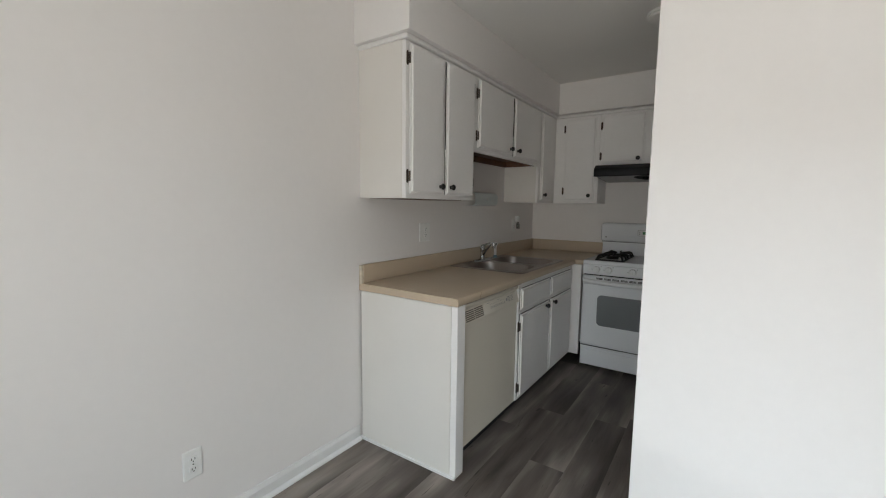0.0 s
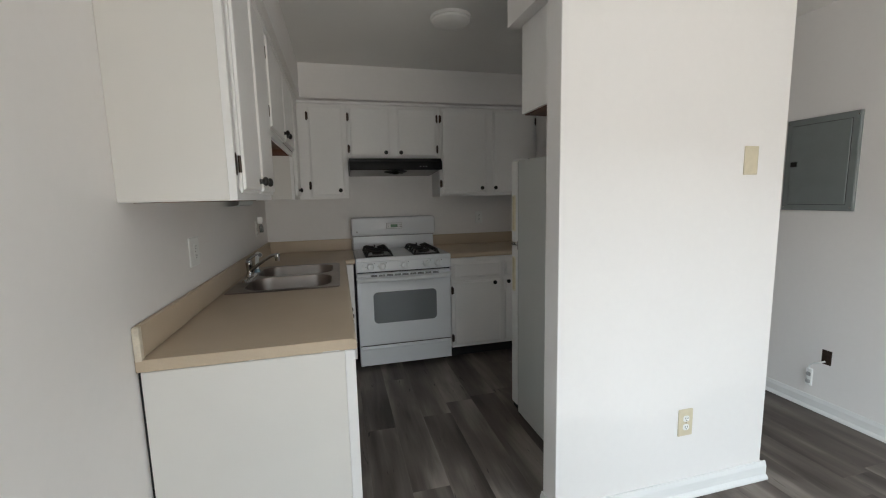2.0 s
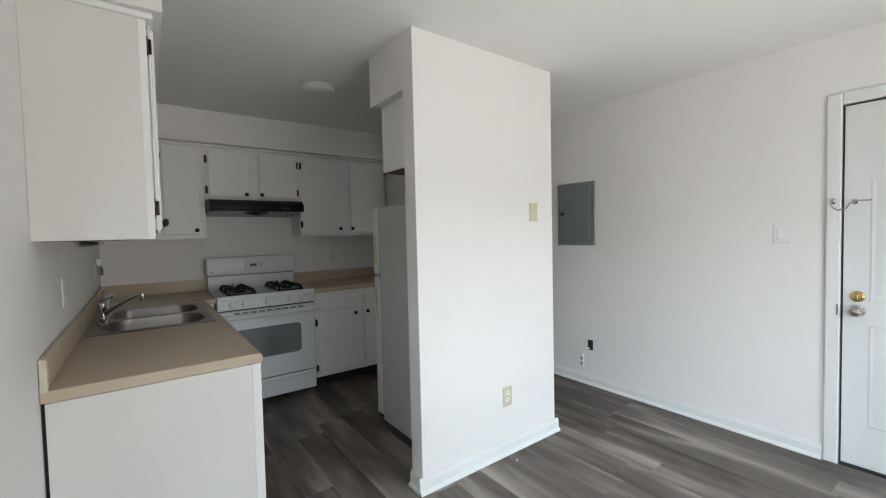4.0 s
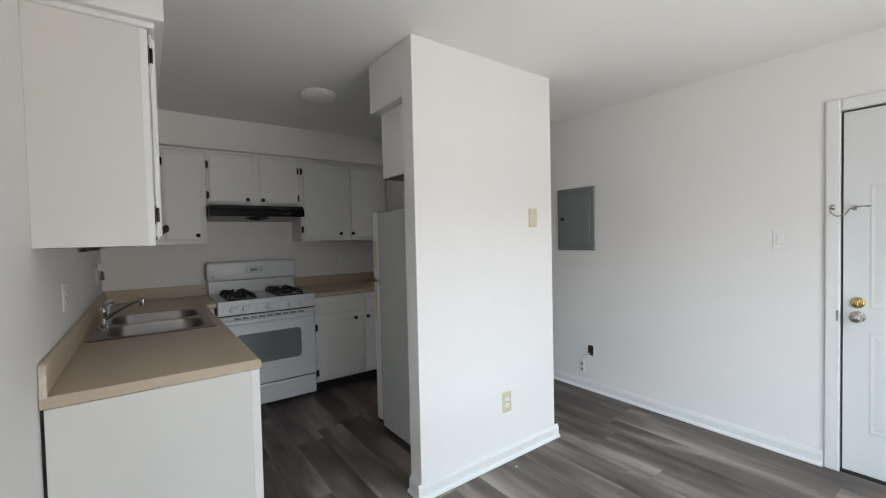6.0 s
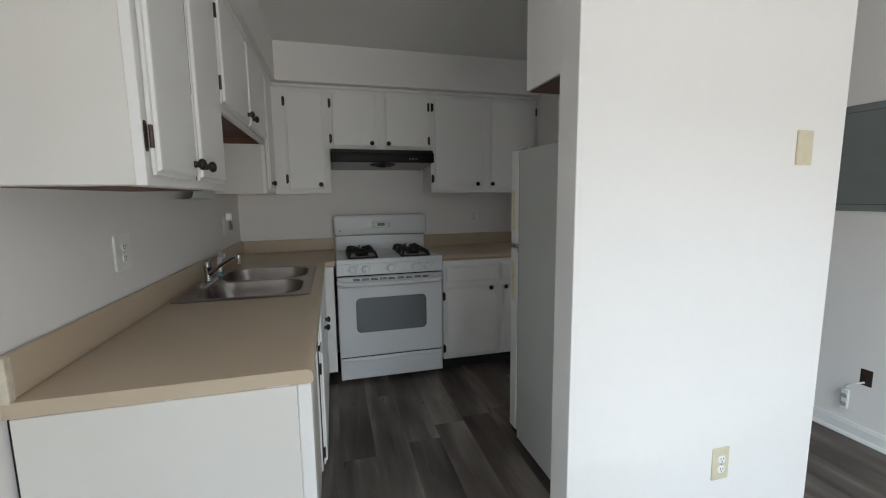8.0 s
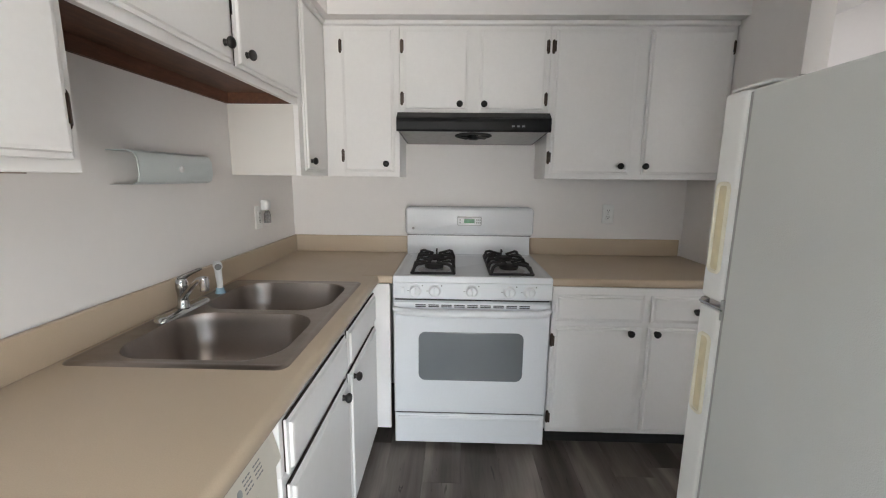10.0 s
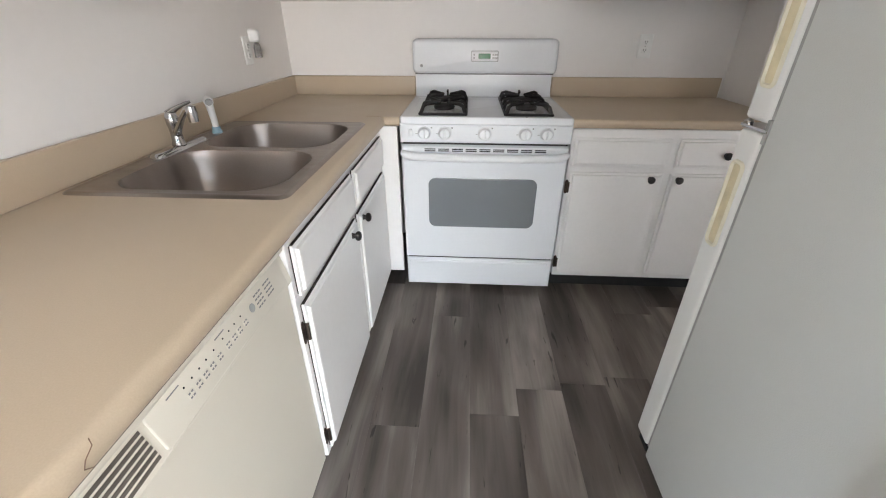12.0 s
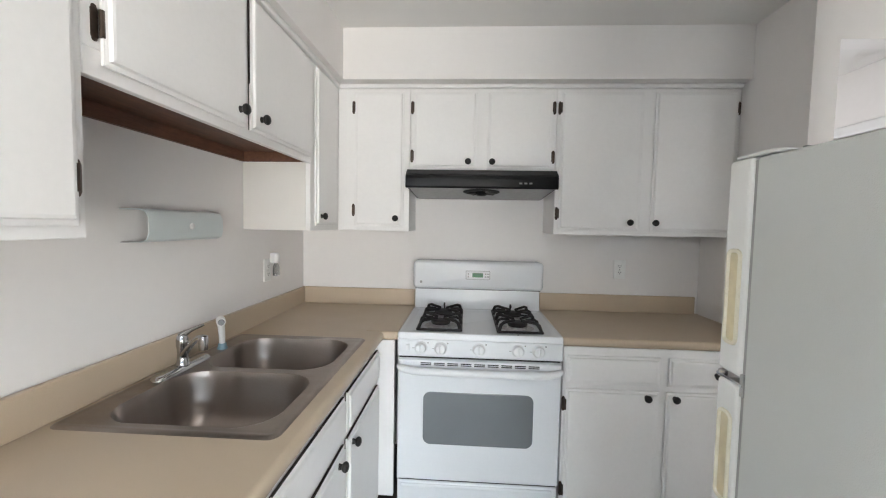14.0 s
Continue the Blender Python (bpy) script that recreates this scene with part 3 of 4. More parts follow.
fixed("trim_north", box(FX + 0.0, RIGHT - 0.002, FY - 0.022, BACK - 0.002, UZ1 + 0.0005, SOFZ - 0.0005, 0.008, 3), CAB, "white painted moulding along the stove-side cabinets", "moulding")

# base cabinets
BX, BY, BZ = 0.632, 1.842, 0.872      # faces and height of the frames
eb, sb = east(BX), south(BY)
p = thing("counter_end_panel", (0.33, 0.02, 0), "off-white painted end panel closing the sink counter", "panel")
part("board", box(0.011, 0.6165, -0.012, 0.012, 0.0, BZ, 0.001, 1), CAB_END_DIM, p)
part("front_stile", box(0.617, 0.652, -0.010, 0.062, 0.0, BZ, 0.003), CAB, p)
part("base_shoe", box(0.003, 0.655, -0.024, -0.0125, 0.0, 0.016, 0.003), TRIM, p)
part("wall_gap", box(0.001, 0.0105, -0.002, 0.010, 0.087, BZ), DARK, p, "dark gap along the wall")

c = thing("base_cabinet", (0.33, 1.3, 0), "white painted sink base cabinet with two doors", "cabinet", LOW)
part("body", box(0.002, BX, 0.738, 1.836, 0.100, 0.70, 0.0015, 1), CAB, c)
part("face_rail", box(0.61, BX, 0.738, 1.836, 0.7005, BZ, 0.0015, 1), CAB, c)
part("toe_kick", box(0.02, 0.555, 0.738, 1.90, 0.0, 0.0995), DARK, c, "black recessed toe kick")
part("corner_stile", box(0.02, 0.712, 1.838, 1.862, 0.100, BZ, 0.0015, 1), CAB, c)
for u0, u1 in ((0.753, 1.270), (1.300, 1.790)):
    ff = part("false_front", ringed(eb, u0, u1, 0.700, 0.838, LIP), CAB, c)
    worn_gap_on(ff, eb, u0, u1, 0.700, 0.838)
door_on(c, eb, 0.753, 1.270, 0.125, 0.672, (1.180, 0.647), -1, (0.185, 0.590), worn_gap="top")
door_on(c, eb, 1.300, 1.790, 0.125, 0.672, (1.313 + 0.022, 0.647), 1, (0.185, 0.590), worn_gap="top")

c = thing("base_cabinet", (2.0, 2.15, 0), "white painted base cabinet with two doors and drawers", "cabinet", LOW)
part("body", box(1.508, RIGHT - 0.002, BY, BACK - 0.002, 0.100, BZ, 0.0015, 1), CAB, c)
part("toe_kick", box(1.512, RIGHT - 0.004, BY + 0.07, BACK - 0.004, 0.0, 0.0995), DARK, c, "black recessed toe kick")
d = part("drawer", ringed(sb, 1.522, 1.946, 0.702, 0.834, LIP), CAB, c)
worn_gap_on(d, sb, 1.522, 1.946, 0.702, 0.834, False)
d = part("drawer", ringed(sb, 1.984, 2.40, 0.702, 0.834, LIP), CAB, c)
worn_gap_on(d, sb, 1.984, 2.40, 0.702, 0.834, False)
knob_on(d, sb, 2.19, 0.768)
door_on(c, sb, 1.522, 1.946, 0.122, 0.675, (1.886, 0.652), -1, (0.185, 0.600), worn_gap="behind")
door_on(c, sb, 1.978, 2.40, 0.122, 0.675, (2.011, 0.652), 1, (0.185, 0.600), worn_gap="behind")

# ---- worktops ----
TOP, NOSE = 0.914, 0.659
SX0, SX1, SY0, SY1 = 0.075, 0.575, 0.885, 1.665     # sink cut-out


def nosed(a, c, back, front, to_flip, bm=None):
    """A worktop strip along u with a rolled front edge."""
    own = bmesh.new()
    prof = [(back, 0.876), (back, TOP)]
    prof += [(front - 0.018 + 0.018 * math.sin(radians(w)), TOP - 0.018 + 0.018 * math.cos(radians(w))) for w in range(0, 91, 15)]
    prof += [(front, 0.882), (front - 0.004, 0.876)]
    ends = [[own.verts.new(to_flip(u, d, z)) for d, z in prof] for u in (a, c)]
    k = len(prof)
    for i in range(k):
        own.faces.new((ends[0][i], ends[0][(i + 1) % k], ends[1][(i + 1) % k], ends[1][i]))
    own.faces.new(ends[0]), own.faces.new(ends[1])
    bmesh.ops.recalc_face_normals(own, faces=own.faces[:])
    return joined(bm, own)


west_run = lambda u, d, z: Vector((d, u, z))
north_run = lambda u, d, z: Vector((u, BACK - d, z))
w = w_corner = thing("worktop", (0.33, 1.2, 0.876), "beige laminate corner worktop with rolled front edge", "worktop")
part("front_strip", nosed(-0.018, 1.832, SX1, NOSE, west_run), LAMINATE, w, smooth=True)
part("near_deck", box(0.002, SX1, -0.018, SY0, 0.876, TOP), LAMINATE, w)
part("rear_strip", box(0.002, SX0, SY0, SY1, 0.876, TOP), LAMINATE, w)
part("corner_deck", box(0.002, SX1, SY1, BACK - 0.002, 0.876, TOP), LAMINATE, w)
part("stove_return", nosed(SX1, 0.727, 0.002, BACK - 1.832, north_run), LAMINATE, w, smooth=True)
part("backsplash", box(0.002, 0.021, 0.003, BACK - 0.022, TOP, 1.018, 0.004), LAMINATE, w)
part("backsplash", box(0.002, 0.727, BACK - 0.021, BACK - 0.002, TOP, 1.018, 0.004), LAMINATE, w)
part("backsplash_end", box(0.002, 0.022, -0.019, 0.0025, TOP - 0.005, 1.016, 0.003), LAMINATE_RAW, w, "chipped pale laminate end cap")
# crack in the rolled edge
part("edge_crack", tube([(NOSE - 0.0045, 0.212, 0.909), (NOSE - 0.001, 0.209, 0.902), (NOSE + 0.0003, 0.196, 0.896), (NOSE + 0.0003, 0.191, 0.888), (NOSE + 0.0003, 0.200, 0.880)], 0.00055, 5), BROWN, w, "dark crack line")
w = thing("worktop", (2.0, 2.15, 0.876), "beige laminate worktop beside the stove", "worktop")
part("top", nosed(1.503, RIGHT - 0.002, 0.002, BACK - 1.832, north_run), LAMINATE, w, smooth=True)
part("backsplash", box(1.503, RIGHT - 0.022, BACK - 0.021, BACK - 0.002, TOP, 1.018, 0.004), LAMINATE, w)

part("edge_chip", box(0.545, 0.600, -0.0192, -0.0182, 0.8762, 0.8785), TRIM, w_corner, "pale chip in the lower edge")
part("edge_chip", box(0.318, 0.334, -0.0192, -0.0182, 0.8762, 0.8776), TRIM, w_corner)

# ---- sink ----
RX0, RX1, RY0, RY1, RIM = 0.030, 0.610, 0.842, 1.703, 0.9185
BOWLS = ((0.114, 0.556, 0.887, 1.240), (0.114, 0.560, 1.290, 1.646))


def sdf(x, y, x0, x1, y0, y1, r):
    dx, dy = abs(x - (x0 + x1) / 2) - (x1 - x0) / 2 + r, abs(y - (y0 + y1) / 2) - (y1 - y0) / 2 + r
    return min(max(dx, dy), 0.0) + math.hypot(max(dx, 0), max(dy, 0)) - r


def sink_z(x, y):
    z = RIM
    for bw in BOWLS:
        s = -sdf(x, y, *bw, 0.10)
        if s > -0.008:
            t = min(max((s + 0.006) / 0.062, 0), 1)
            lip = min(t / 0.16, 1)
            z = min(z, RIM - 0.172 * (1 - (1 - t) ** 2.4) * lip * (2 - lip) - 0.012 * min(max((s - 0.06) / 0.1, 0), 1))
    e = -sdf(x, y, RX0, RX1, RY0, RY1, 0.03)
    return z - 0.0045 * (1 - min(max(e / 0.010, 0), 1)) ** 2 + 0.0012 * math.exp(-((e - 0.014) / 0.006) ** 2)


sink = thing("sink", (0.32, 1.27, 0.76), "stainless steel double-bowl drop-in sink", "sink")
own = bmesh.new()
NX, NY = 150, 220
grid = []
for i in range(NX + 1):
    row = []
    for j in range(NY + 1):
        x, y = RX0 + (RX1 - RX0) * i / NX, RY0 + (RY1 - RY0) * j / NY
        s = sdf(x, y, RX0, RX1, RY0, RY1, 0.03)
        if s > 0:
            cx, cy = min(max(x, RX0 + 0.03), RX1 - 0.03), min(max(y, RY0 + 0.03), RY1 - 0.03)
            v = Vector((x - cx, y - cy)).normalized() * 0.03
            x, y = cx + v.x, cy + v.y
        row.append(own.verts.new((x, y, sink_z(x, y))))
    grid.append(row)
for i in range(NX):
    for j in range(NY):
        own.faces.new((grid[i][j], grid[i + 1][j], grid[i + 1][j + 1], grid[i][j + 1]))
part("basin", own, STEEL, sink, smooth=True)
for bw in BOWLS:
    cx, cy = (bw[0] + bw[1]) / 2, (bw[2] + bw[3]) / 2
    dz = sink_z(cx, cy)
    dr = part("drain", lathe(upward(dz), cx, cy, [(0.044, 0.0006), (0.043, 0.003), (0.036, 0.002), (0.033, -0.004), (0.002, -0.005)], 28), CHROME, sink, "chrome drain strainer", True)
    part("strainer_knob", lathe(upward(dz), cx, cy, [(0.005, -0.004), (0.004, 0.006), (0.009, 0.010), (0.002, 0.014)], 14), CHROME, dr, smooth=True)

# faucet on the sink's back ledge
FXC, FYC, FZ = 0.082, 1.258, RIM + 0.0005
fa = thing("faucet", (FXC, FYC, FZ), "chrome single-lever kitchen faucet", "faucet")
part("base_plate", ringed(upward(FZ), FXC - 0.026, FXC + 0.026, FYC - 0.130, FYC + 0.130, [(0, 0), (0.002, 0.007), (0.010, 0.013), (0.018, 0.0145)], 0.025, 6), CHROME, fa, smooth=True)
part("body", lathe(upward(FZ), FXC, FYC, [(0.023, 0.013), (0.0185, 0.026), (0.0165, 0.050), (0.0175, 0.070), (0.0195, 0.078), (0.0195, 0.100), (0.016, 0.113), (0.005, 0.118)], 22), CHROME, fa, smooth=True)
sp = part("spout", tube([(FXC + 0.012, FYC - 0.010, FZ + 0.052), (FXC + 0.045, FYC - 0.040, FZ + 0.078), (FXC + 0.10, FYC - 0.090, FZ + 0.117), (FXC + 0.15, FYC - 0.136, FZ + 0.148), (FXC + 0.180, FYC - 0.160, FZ + 0.158)], [0.0125, 0.0105, 0.0088, 0.0085, 0.0085], 14), CHROME, fa, smooth=True)
part("aerator", lathe(upward(FZ), FXC + 0.186, FYC - 0.166, [(0.004, 0.167), (0.0135, 0.163), (0.0145, 0.146), (0.0125, 0.122), (0.003, 0.121)], 18), CHROME, sp, smooth=True)
part("lever", tube(arc((FXC - 0.004, FYC - 0.002, FZ + 0.108), (FXC + 0.010, FYC + 0.012, FZ + 0.128), (FXC + 0.044, FYC + 0.050, FZ + 0.140), 7), [0.0155, 0.013, 0.0105, 0.0085, 0.007, 0.006, 0.006, 0.004], 12, flat=0.55), CHROME, fa, smooth=True)
spx, spy = 0.083, 1.482
sy = thing("side_sprayer", (spx, spy, FZ), "white pull-out sink sprayer on a blue-grey base", "sprayer")
part("base", lathe(upward(FZ), spx, spy, [(0.020, 0), (0.0195, 0.005), (0.016, 0.009), (0.015, 0.022), (0.002, 0.023)], 18), BLUE, sy, "blue-grey plastic collar", True)
part("wand", tube([(spx, spy, FZ + 0.020), (spx + 0.002, spy - 0.004, FZ + 0.050), (spx + 0.005, spy - 0.012, FZ + 0.080), (spx + 0.010, spy - 0.022, FZ + 0.105), (spx + 0.015, spy - 0.032, FZ + 0.118)], [0.011, 0.012, 0.0125, 0.0135, 0.013], 14), WHITEPLASTIC, sy, smooth=True)
part("spray_head", tube([(spx + 0.004, spy - 0.016, FZ + 0.112), (spx + 0.020, spy - 0.040, FZ + 0.124), (spx + 0.034, spy - 0.060, FZ + 0.120)], [0.013, 0.0165, 0.016], 14), WHITEPLASTIC, sy, smooth=True)
part("nozzle", tube([(spx + 0.0335, spy - 0.0592, FZ + 0.1202), (spx + 0.037, spy - 0.065, FZ + 0.119)], [0.0125, 0.011], 14), GREYPRINT, sy, "grey spray nozzle")

# ---- dishwasher ----
dw = thing("dishwasher", (0.33, 0.42, 0.0), "almond built-in dishwasher with button panel", "dishwasher")
DY0, DY1, DX, PX = 0.066, 0.732, 0.626, 0.606
part("tub", box(0.03, DX - 0.03, DY0 + 0.004, DY1 - 0.004, 0.105, 0.868), DARK, dw)
part("door", ringed(east(DX - 0.03), DY0, DY1, 0.10, 0.754, [(0, 0), (0, 0.026), (0.004, 0.030)]), DISH, dw)
SLOPE = 0.26
pf = lambda u, v, d: Vector((PX + 0.0125 + (0.834 - v) * SLOPE + d, u, v + d * SLOPE))     # the sloped face under the grip


def stamp(u0, u1, v0, v1, d0, d1, bm=None):
    """A thin block on the sloped face."""
    return ringed(pf, u0, u1, v0, v1, [(0, d0), (0, d1)], bm=bm)


own = bmesh.new()
prof = [(PX - 0.03, 0.868), (PX + 0.006, 0.868), (PX + 0.010, 0.866), (PX + 0.0125, 0.834), (PX + 0.0312, 0.762), (PX + 0.0305, 0.757), (PX + 0.026, 0.754), (PX - 0.03, 0.757)]
ends = [[own.verts.new((x, y, z)) for x, z in prof] for y in (DY0, DY1)]
for i in range(8):
    own.faces.new((ends[0][i], ends[0][(i + 1) % 8], ends[1][(i + 1) % 8], ends[1][i]))
own.faces.new(ends[0]), own.faces.new(ends[1])
bmesh.ops.recalc_face_normals(own, faces=own.faces[:])
pn = part("control_panel", own, DISH, dw, "almond control panel with printed buttons")
part("button_strip", ringed(pf, 0.294, 0.712, 0.764, 0.830, [(0, 0), (0.0015, 0.0012), (0.003, 0.0016)], 0.008, 5), DISH, pn, "raised almond button strip", True)
part("grip_lip", tube([(PX + 0.014, DY0 + 0.006, 0.849), (PX + 0.014, DY1 - 0.006, 0.849)], 0.0145, 16), DISH, pn, "rolled almond grip", True)
for k, u in enumerate((0.370, 0.390, 0.409, 0.428, 0.450, 0.478, 0.498, 0.517, 0.539)):
    bt = part("button", ringed(pf, u - 0.008, u + 0.008, 0.784, 0.800, [(0, 0.0016), (0.002, 0.0022), (0.004, 0.0024)], 0.005, 3), DISH, pn)
    part("indicator_light", lathe(pf, u - 0.004, 0.8095, [(0.0019, 0.0017), (0.0016, 0.0022), (0.0004, 0.0023)], 8), DARK, pn)
    b = None
    for v in (0.7875, 0.7945):
        for du in (-0.0055, 0.0010):
            b = stamp(u + du, u + du + 0.0043, v, v + 0.0027, 0.0024, 0.0027, b)
    part("button_print", b, GREYPRINT, bt)
part("emblem", lathe(pf, 0.573, 0.800, [(0.0090, 0.0017), (0.008, 0.0023), (0.002, 0.0026)], 16), GASKET, pn, "small round emblem")
b = None
for i in range(4):
    for j in range(2):
        for m in range(3):
            b = stamp(0.590 + 0.040 * j + 0.010 * m, 0.5975 + 0.040 * j + 0.010 * m, 0.786 + 0.0085 * i, 0.7890 + 0.0085 * i, 0.0017, 0.0020, b)
part("print_block", b, GREYPRINT, pn)
for u0, u1 in ((0.334, 0.362), (0.458, 0.486)):
    part("print_line", stamp(u0, u1, 0.8185, 0.8205, 0.0017, 0.0020), GREYPRINT, pn)
for i in range(6):
    for u0, u1 in ((0.100, 0.188), (0.195, 0.283)):
        part("vent_slot", stamp(u0, u1, 0.770 + 0.0095 * i, 0.7755 + 0.0095 * i, 0.0003, 0.0010), VENT_SHADE, pn)
# taupe strip that draws the shade line between worktop edge and dishwasher
part("seal_strip", box(0.630, 0.6540, DY0, DY1, 0.8738, 0.8755), VENT_SHADE, dw, "dark strip painting the shadow under the worktop edge")
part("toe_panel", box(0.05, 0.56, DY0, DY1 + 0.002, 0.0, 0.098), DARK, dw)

# ---- stove ----
st = thing("gas_stove", (1.113, 2.1, 0.0), "white four-burner freestanding gas stove", "stove")
GX0, GX1, GYF = 0.731, 1.499, 1.822
part("body", box(GX0 + 0.003, GX1 - 0.003, GYF + 0.03, BACK - 0.03, 0.03, 0.895, 0.003, 1), ENAMEL, st)
for x in (GX0 + 0.05, GX1 - 0.05):
    for y in (GYF + 0.08, BACK - 0.09):
        part("foot", lathe(upward(0), x, y, [(0.016, 0.0), (0.016, 0.01), (0.008, 0.012), (0.008, 0.034)], 10), DARK, st)
# cooktop pan, raised rim, dished middle
b = ringed(upward(0.0), GX0, GX1, GYF - 0.018, 2.395, [(0, 0.893), (0, 0.914), (0.004, 0.921), (0.012, 0.9235), (0.026, 0.919), (0.040, 0.916)], 0.012, 4)
part("cooktop", b, ENAMEL, st, smooth=True)
# rear riser sweeping up to the backguard
own = bmesh.new()
prof = [(2.360, 0.9165), (2.385, 0.922), (2.402, 0.945), (2.410, 0.985), (2.412, 1.036), (2.470, 1.036), (2.470, 0.90), (2.360, 0.90)]
ends = [[own.verts.new((x, y, z)) for y, z in prof] for x in (GX0 + 0.010, GX1 - 0.010)]
for i in range(len(prof)):
    own.faces.new((ends[0][i], ends[0][(i + 1) % 8], ends[1][(i + 1) % 8], ends[1][i]))
own.faces.new(ends[0]), own.faces.new(ends[1])
bmesh.ops.recalc_face_normals(own, faces=own.faces[:])
part("riser", own, ENAMEL, st, smooth=True)
bg = part("backguard", ringed(south(2.472), GX0 - 0.005, GX1 + 0.007, 1.040, 1.211, [(0, 0), (0, 0.078), (0.003, 0.090), (0.010, 0.097), (0.018, 0.099)], 0.026, 6), ENAMEL, st, smooth=True)
bgf = south(2.472 - 0.099)
part("shadow_gap", box(GX0 + 0.006, GX1 - 0.006, 2.400, 2.465, 1.0365, 1.0395), DARK, st)
part("display_surround", ringed(bgf, 1.043, 1.189, 1.102, 1.156, [(0, 0.0001), (0.0005, 0.0008)], 0.007, 3), GASKET, bg, "thin grey outline of the clock")
dp = part("display_bezel", ringed(bgf, 1.046, 1.186, 1.105, 1.153, [(0, 0.0009), (0.001, 0.002), (0.003, 0.0028)], 0.006, 3), ENAMEL_OLD, bg)
part("display", box(1.083, 1.147, bgf(0, 0, 0.0034).y, bgf(0, 0, 0.0029).y, 1.117, 1.142), LCD, dp, "green clock display")
for u in (1.056, 1.157, 1.168, 1.177):
    for v in (1.120, 1.136):
        part("clock_button", box(u, u + 0.007, bgf(0, 0, 0.0036).y, bgf(0, 0, 0.0029).y, v - 0.004, v + 0.005), GASKET, dp)
part("emblem", lathe(bgf, 0.775, 1.082, [(0.008, 0.0003), (0.007, 0.0016), (0.001, 0.002)], 16), GASKET, bg, "small round grey emblem")
part("enamel_chip", lathe(upward(0.9237), 1.292, 1.813, [(0.005, 0.0), (0.004, 0.0006), (0.001, 0.0007)], 9), DARK, st, "dark chip in the enamel")
# control panel with knobs
cp = part("control_panel", ringed(south(GYF + 0.03), GX0, GX1, 0.808, 0.892, [(0, 0), (0, 0.040), (0.004, 0.046), (0.008, 0.047)]), ENAMEL, st)
kf = south(GYF - 0.017)
for u in (0.842, 0.934, 1.112, 1.292, 1.386):
    kn = part("burner_knob", lathe(kf, u, 0.852, [(0.030, 0.0003), (0.030, 0.004), (0.026, 0.007), (0.024, 0.020), (0.021, 0.023), (0.002, 0.0235)], 24), ENAMEL_OLD, cp, "white plastic control knob", True)
    part("knob_grip", box(u - 0.0045, u + 0.0045, kf(0, 0, 0.032).y, kf(0, 0, 0.023).y, 0.833, 0.871, 0.003), ENAMEL_OLD, kn)
    part("knob_mark", box(u + 0.030, u + 0.036, kf(0, 0, 0.001).y, kf(0, 0, 0.0002).y, 0.873, 0.879), GREYPRINT, cp)
    part("scale_print", box(u - 0.040, u - 0.030, kf(0, 0, 0.001).y, kf(0, 0, 0.0002).y, 0.848, 0.851), GASKET, cp)
part("light_switch", box(0.772, 0.788, kf(0, 0, 0.008).y, kf(0, 0, 0.0002).y, 0.836, 0.868, 0.002), ENAMEL_OLD, cp)
# oven door
od = part("oven_door", ringed(south(GYF + 0.03), GX0 + 0.002, GX1 - 0.002, 0.205, 0.797, [(0, 0), (0, 0.030), (0.004, 0.036), (0.012, 0.038)]), ENAMEL, st)
of = south(GYF + 0.03 - 0.038)
part("oven_window", ringed(of, 0.856, 1.372, 0.385, 0.640, [(0, 0.0004), (0.002, 0.0018), (0.004, 0.0022)], 0.035, 6), OVENGLASS, od, "dark grey oven window")
part("handle_trim", ringed(of, GX0 + 0.004, GX1 - 0.004, 0.722, 0.795, [(0, 0.0003), (0.003, 0.010), (0.008, 0.013)]), ENAMEL, od)
hz = 0.010
hp = [(0.738, of(0, 0, 0.012).y, 0.752 + hz), (0.760, of(0, 0, 0.030).y, 0.748 + hz), (0.800, of(0, 0, 0.044).y, 0.744 + hz), (0.95, of(0, 0, 0.047).y, 0.741 + hz), (1.28, of(0, 0, 0.047).y, 0.741 + hz), (1.43, of(0, 0, 0.044).y, 0.744 + hz), (1.470, of(0, 0, 0.030).y, 0.748 + hz), (1.492, of(0, 0, 0.012).y, 0.752 + hz)]
part("handle", tube(hp, [0.014, 0.018, 0.0195, 0.0195, 0.0195, 0.0195, 0.018, 0.014], 14, flat=0.8), ENAMEL_OLD, od, "white bowed oven handle", True)
for i in range(9):
    u = 0.842 + i * 0.0625
    vs = part("vent_slot", box(u, u + 0.050, of(0, 0, 0.0142).y, of(0, 0, 0.0128).y, 0.771, 0.776), DARK, od)
    part("vent_slot", box(u, u + 0.050, of(0, 0, 0.0142).y, of(0, 0, 0.0128).y, 0.779, 0.784), DARK, od)
part("door_gap", box(GX0 + 0.01, GX1 - 0.01, GYF + 0.002, GYF + 0.03, 0.798, 0.807), DARK, st)
part("door_gap", box(GX0 + 0.01, GX1 - 0.01, GYF + 0.006, GYF + 0.03, 0.197, 0.204), DARK, st)
dr = part("drawer", ringed(south(GYF + 0.03), GX0 + 0.004, GX1 - 0.004, 0.034, 0.196, [(0, 0), (0, 0.026), (0.004, 0.032), (0.010, 0.034)]), ENAMEL, st)
part("drawer_lip", box(GX0 + 0.02, GX1 - 0.03, GYF - 0.012, GYF + 0.000, 0.168, 0.186, 0.005), ENAMEL, dr)


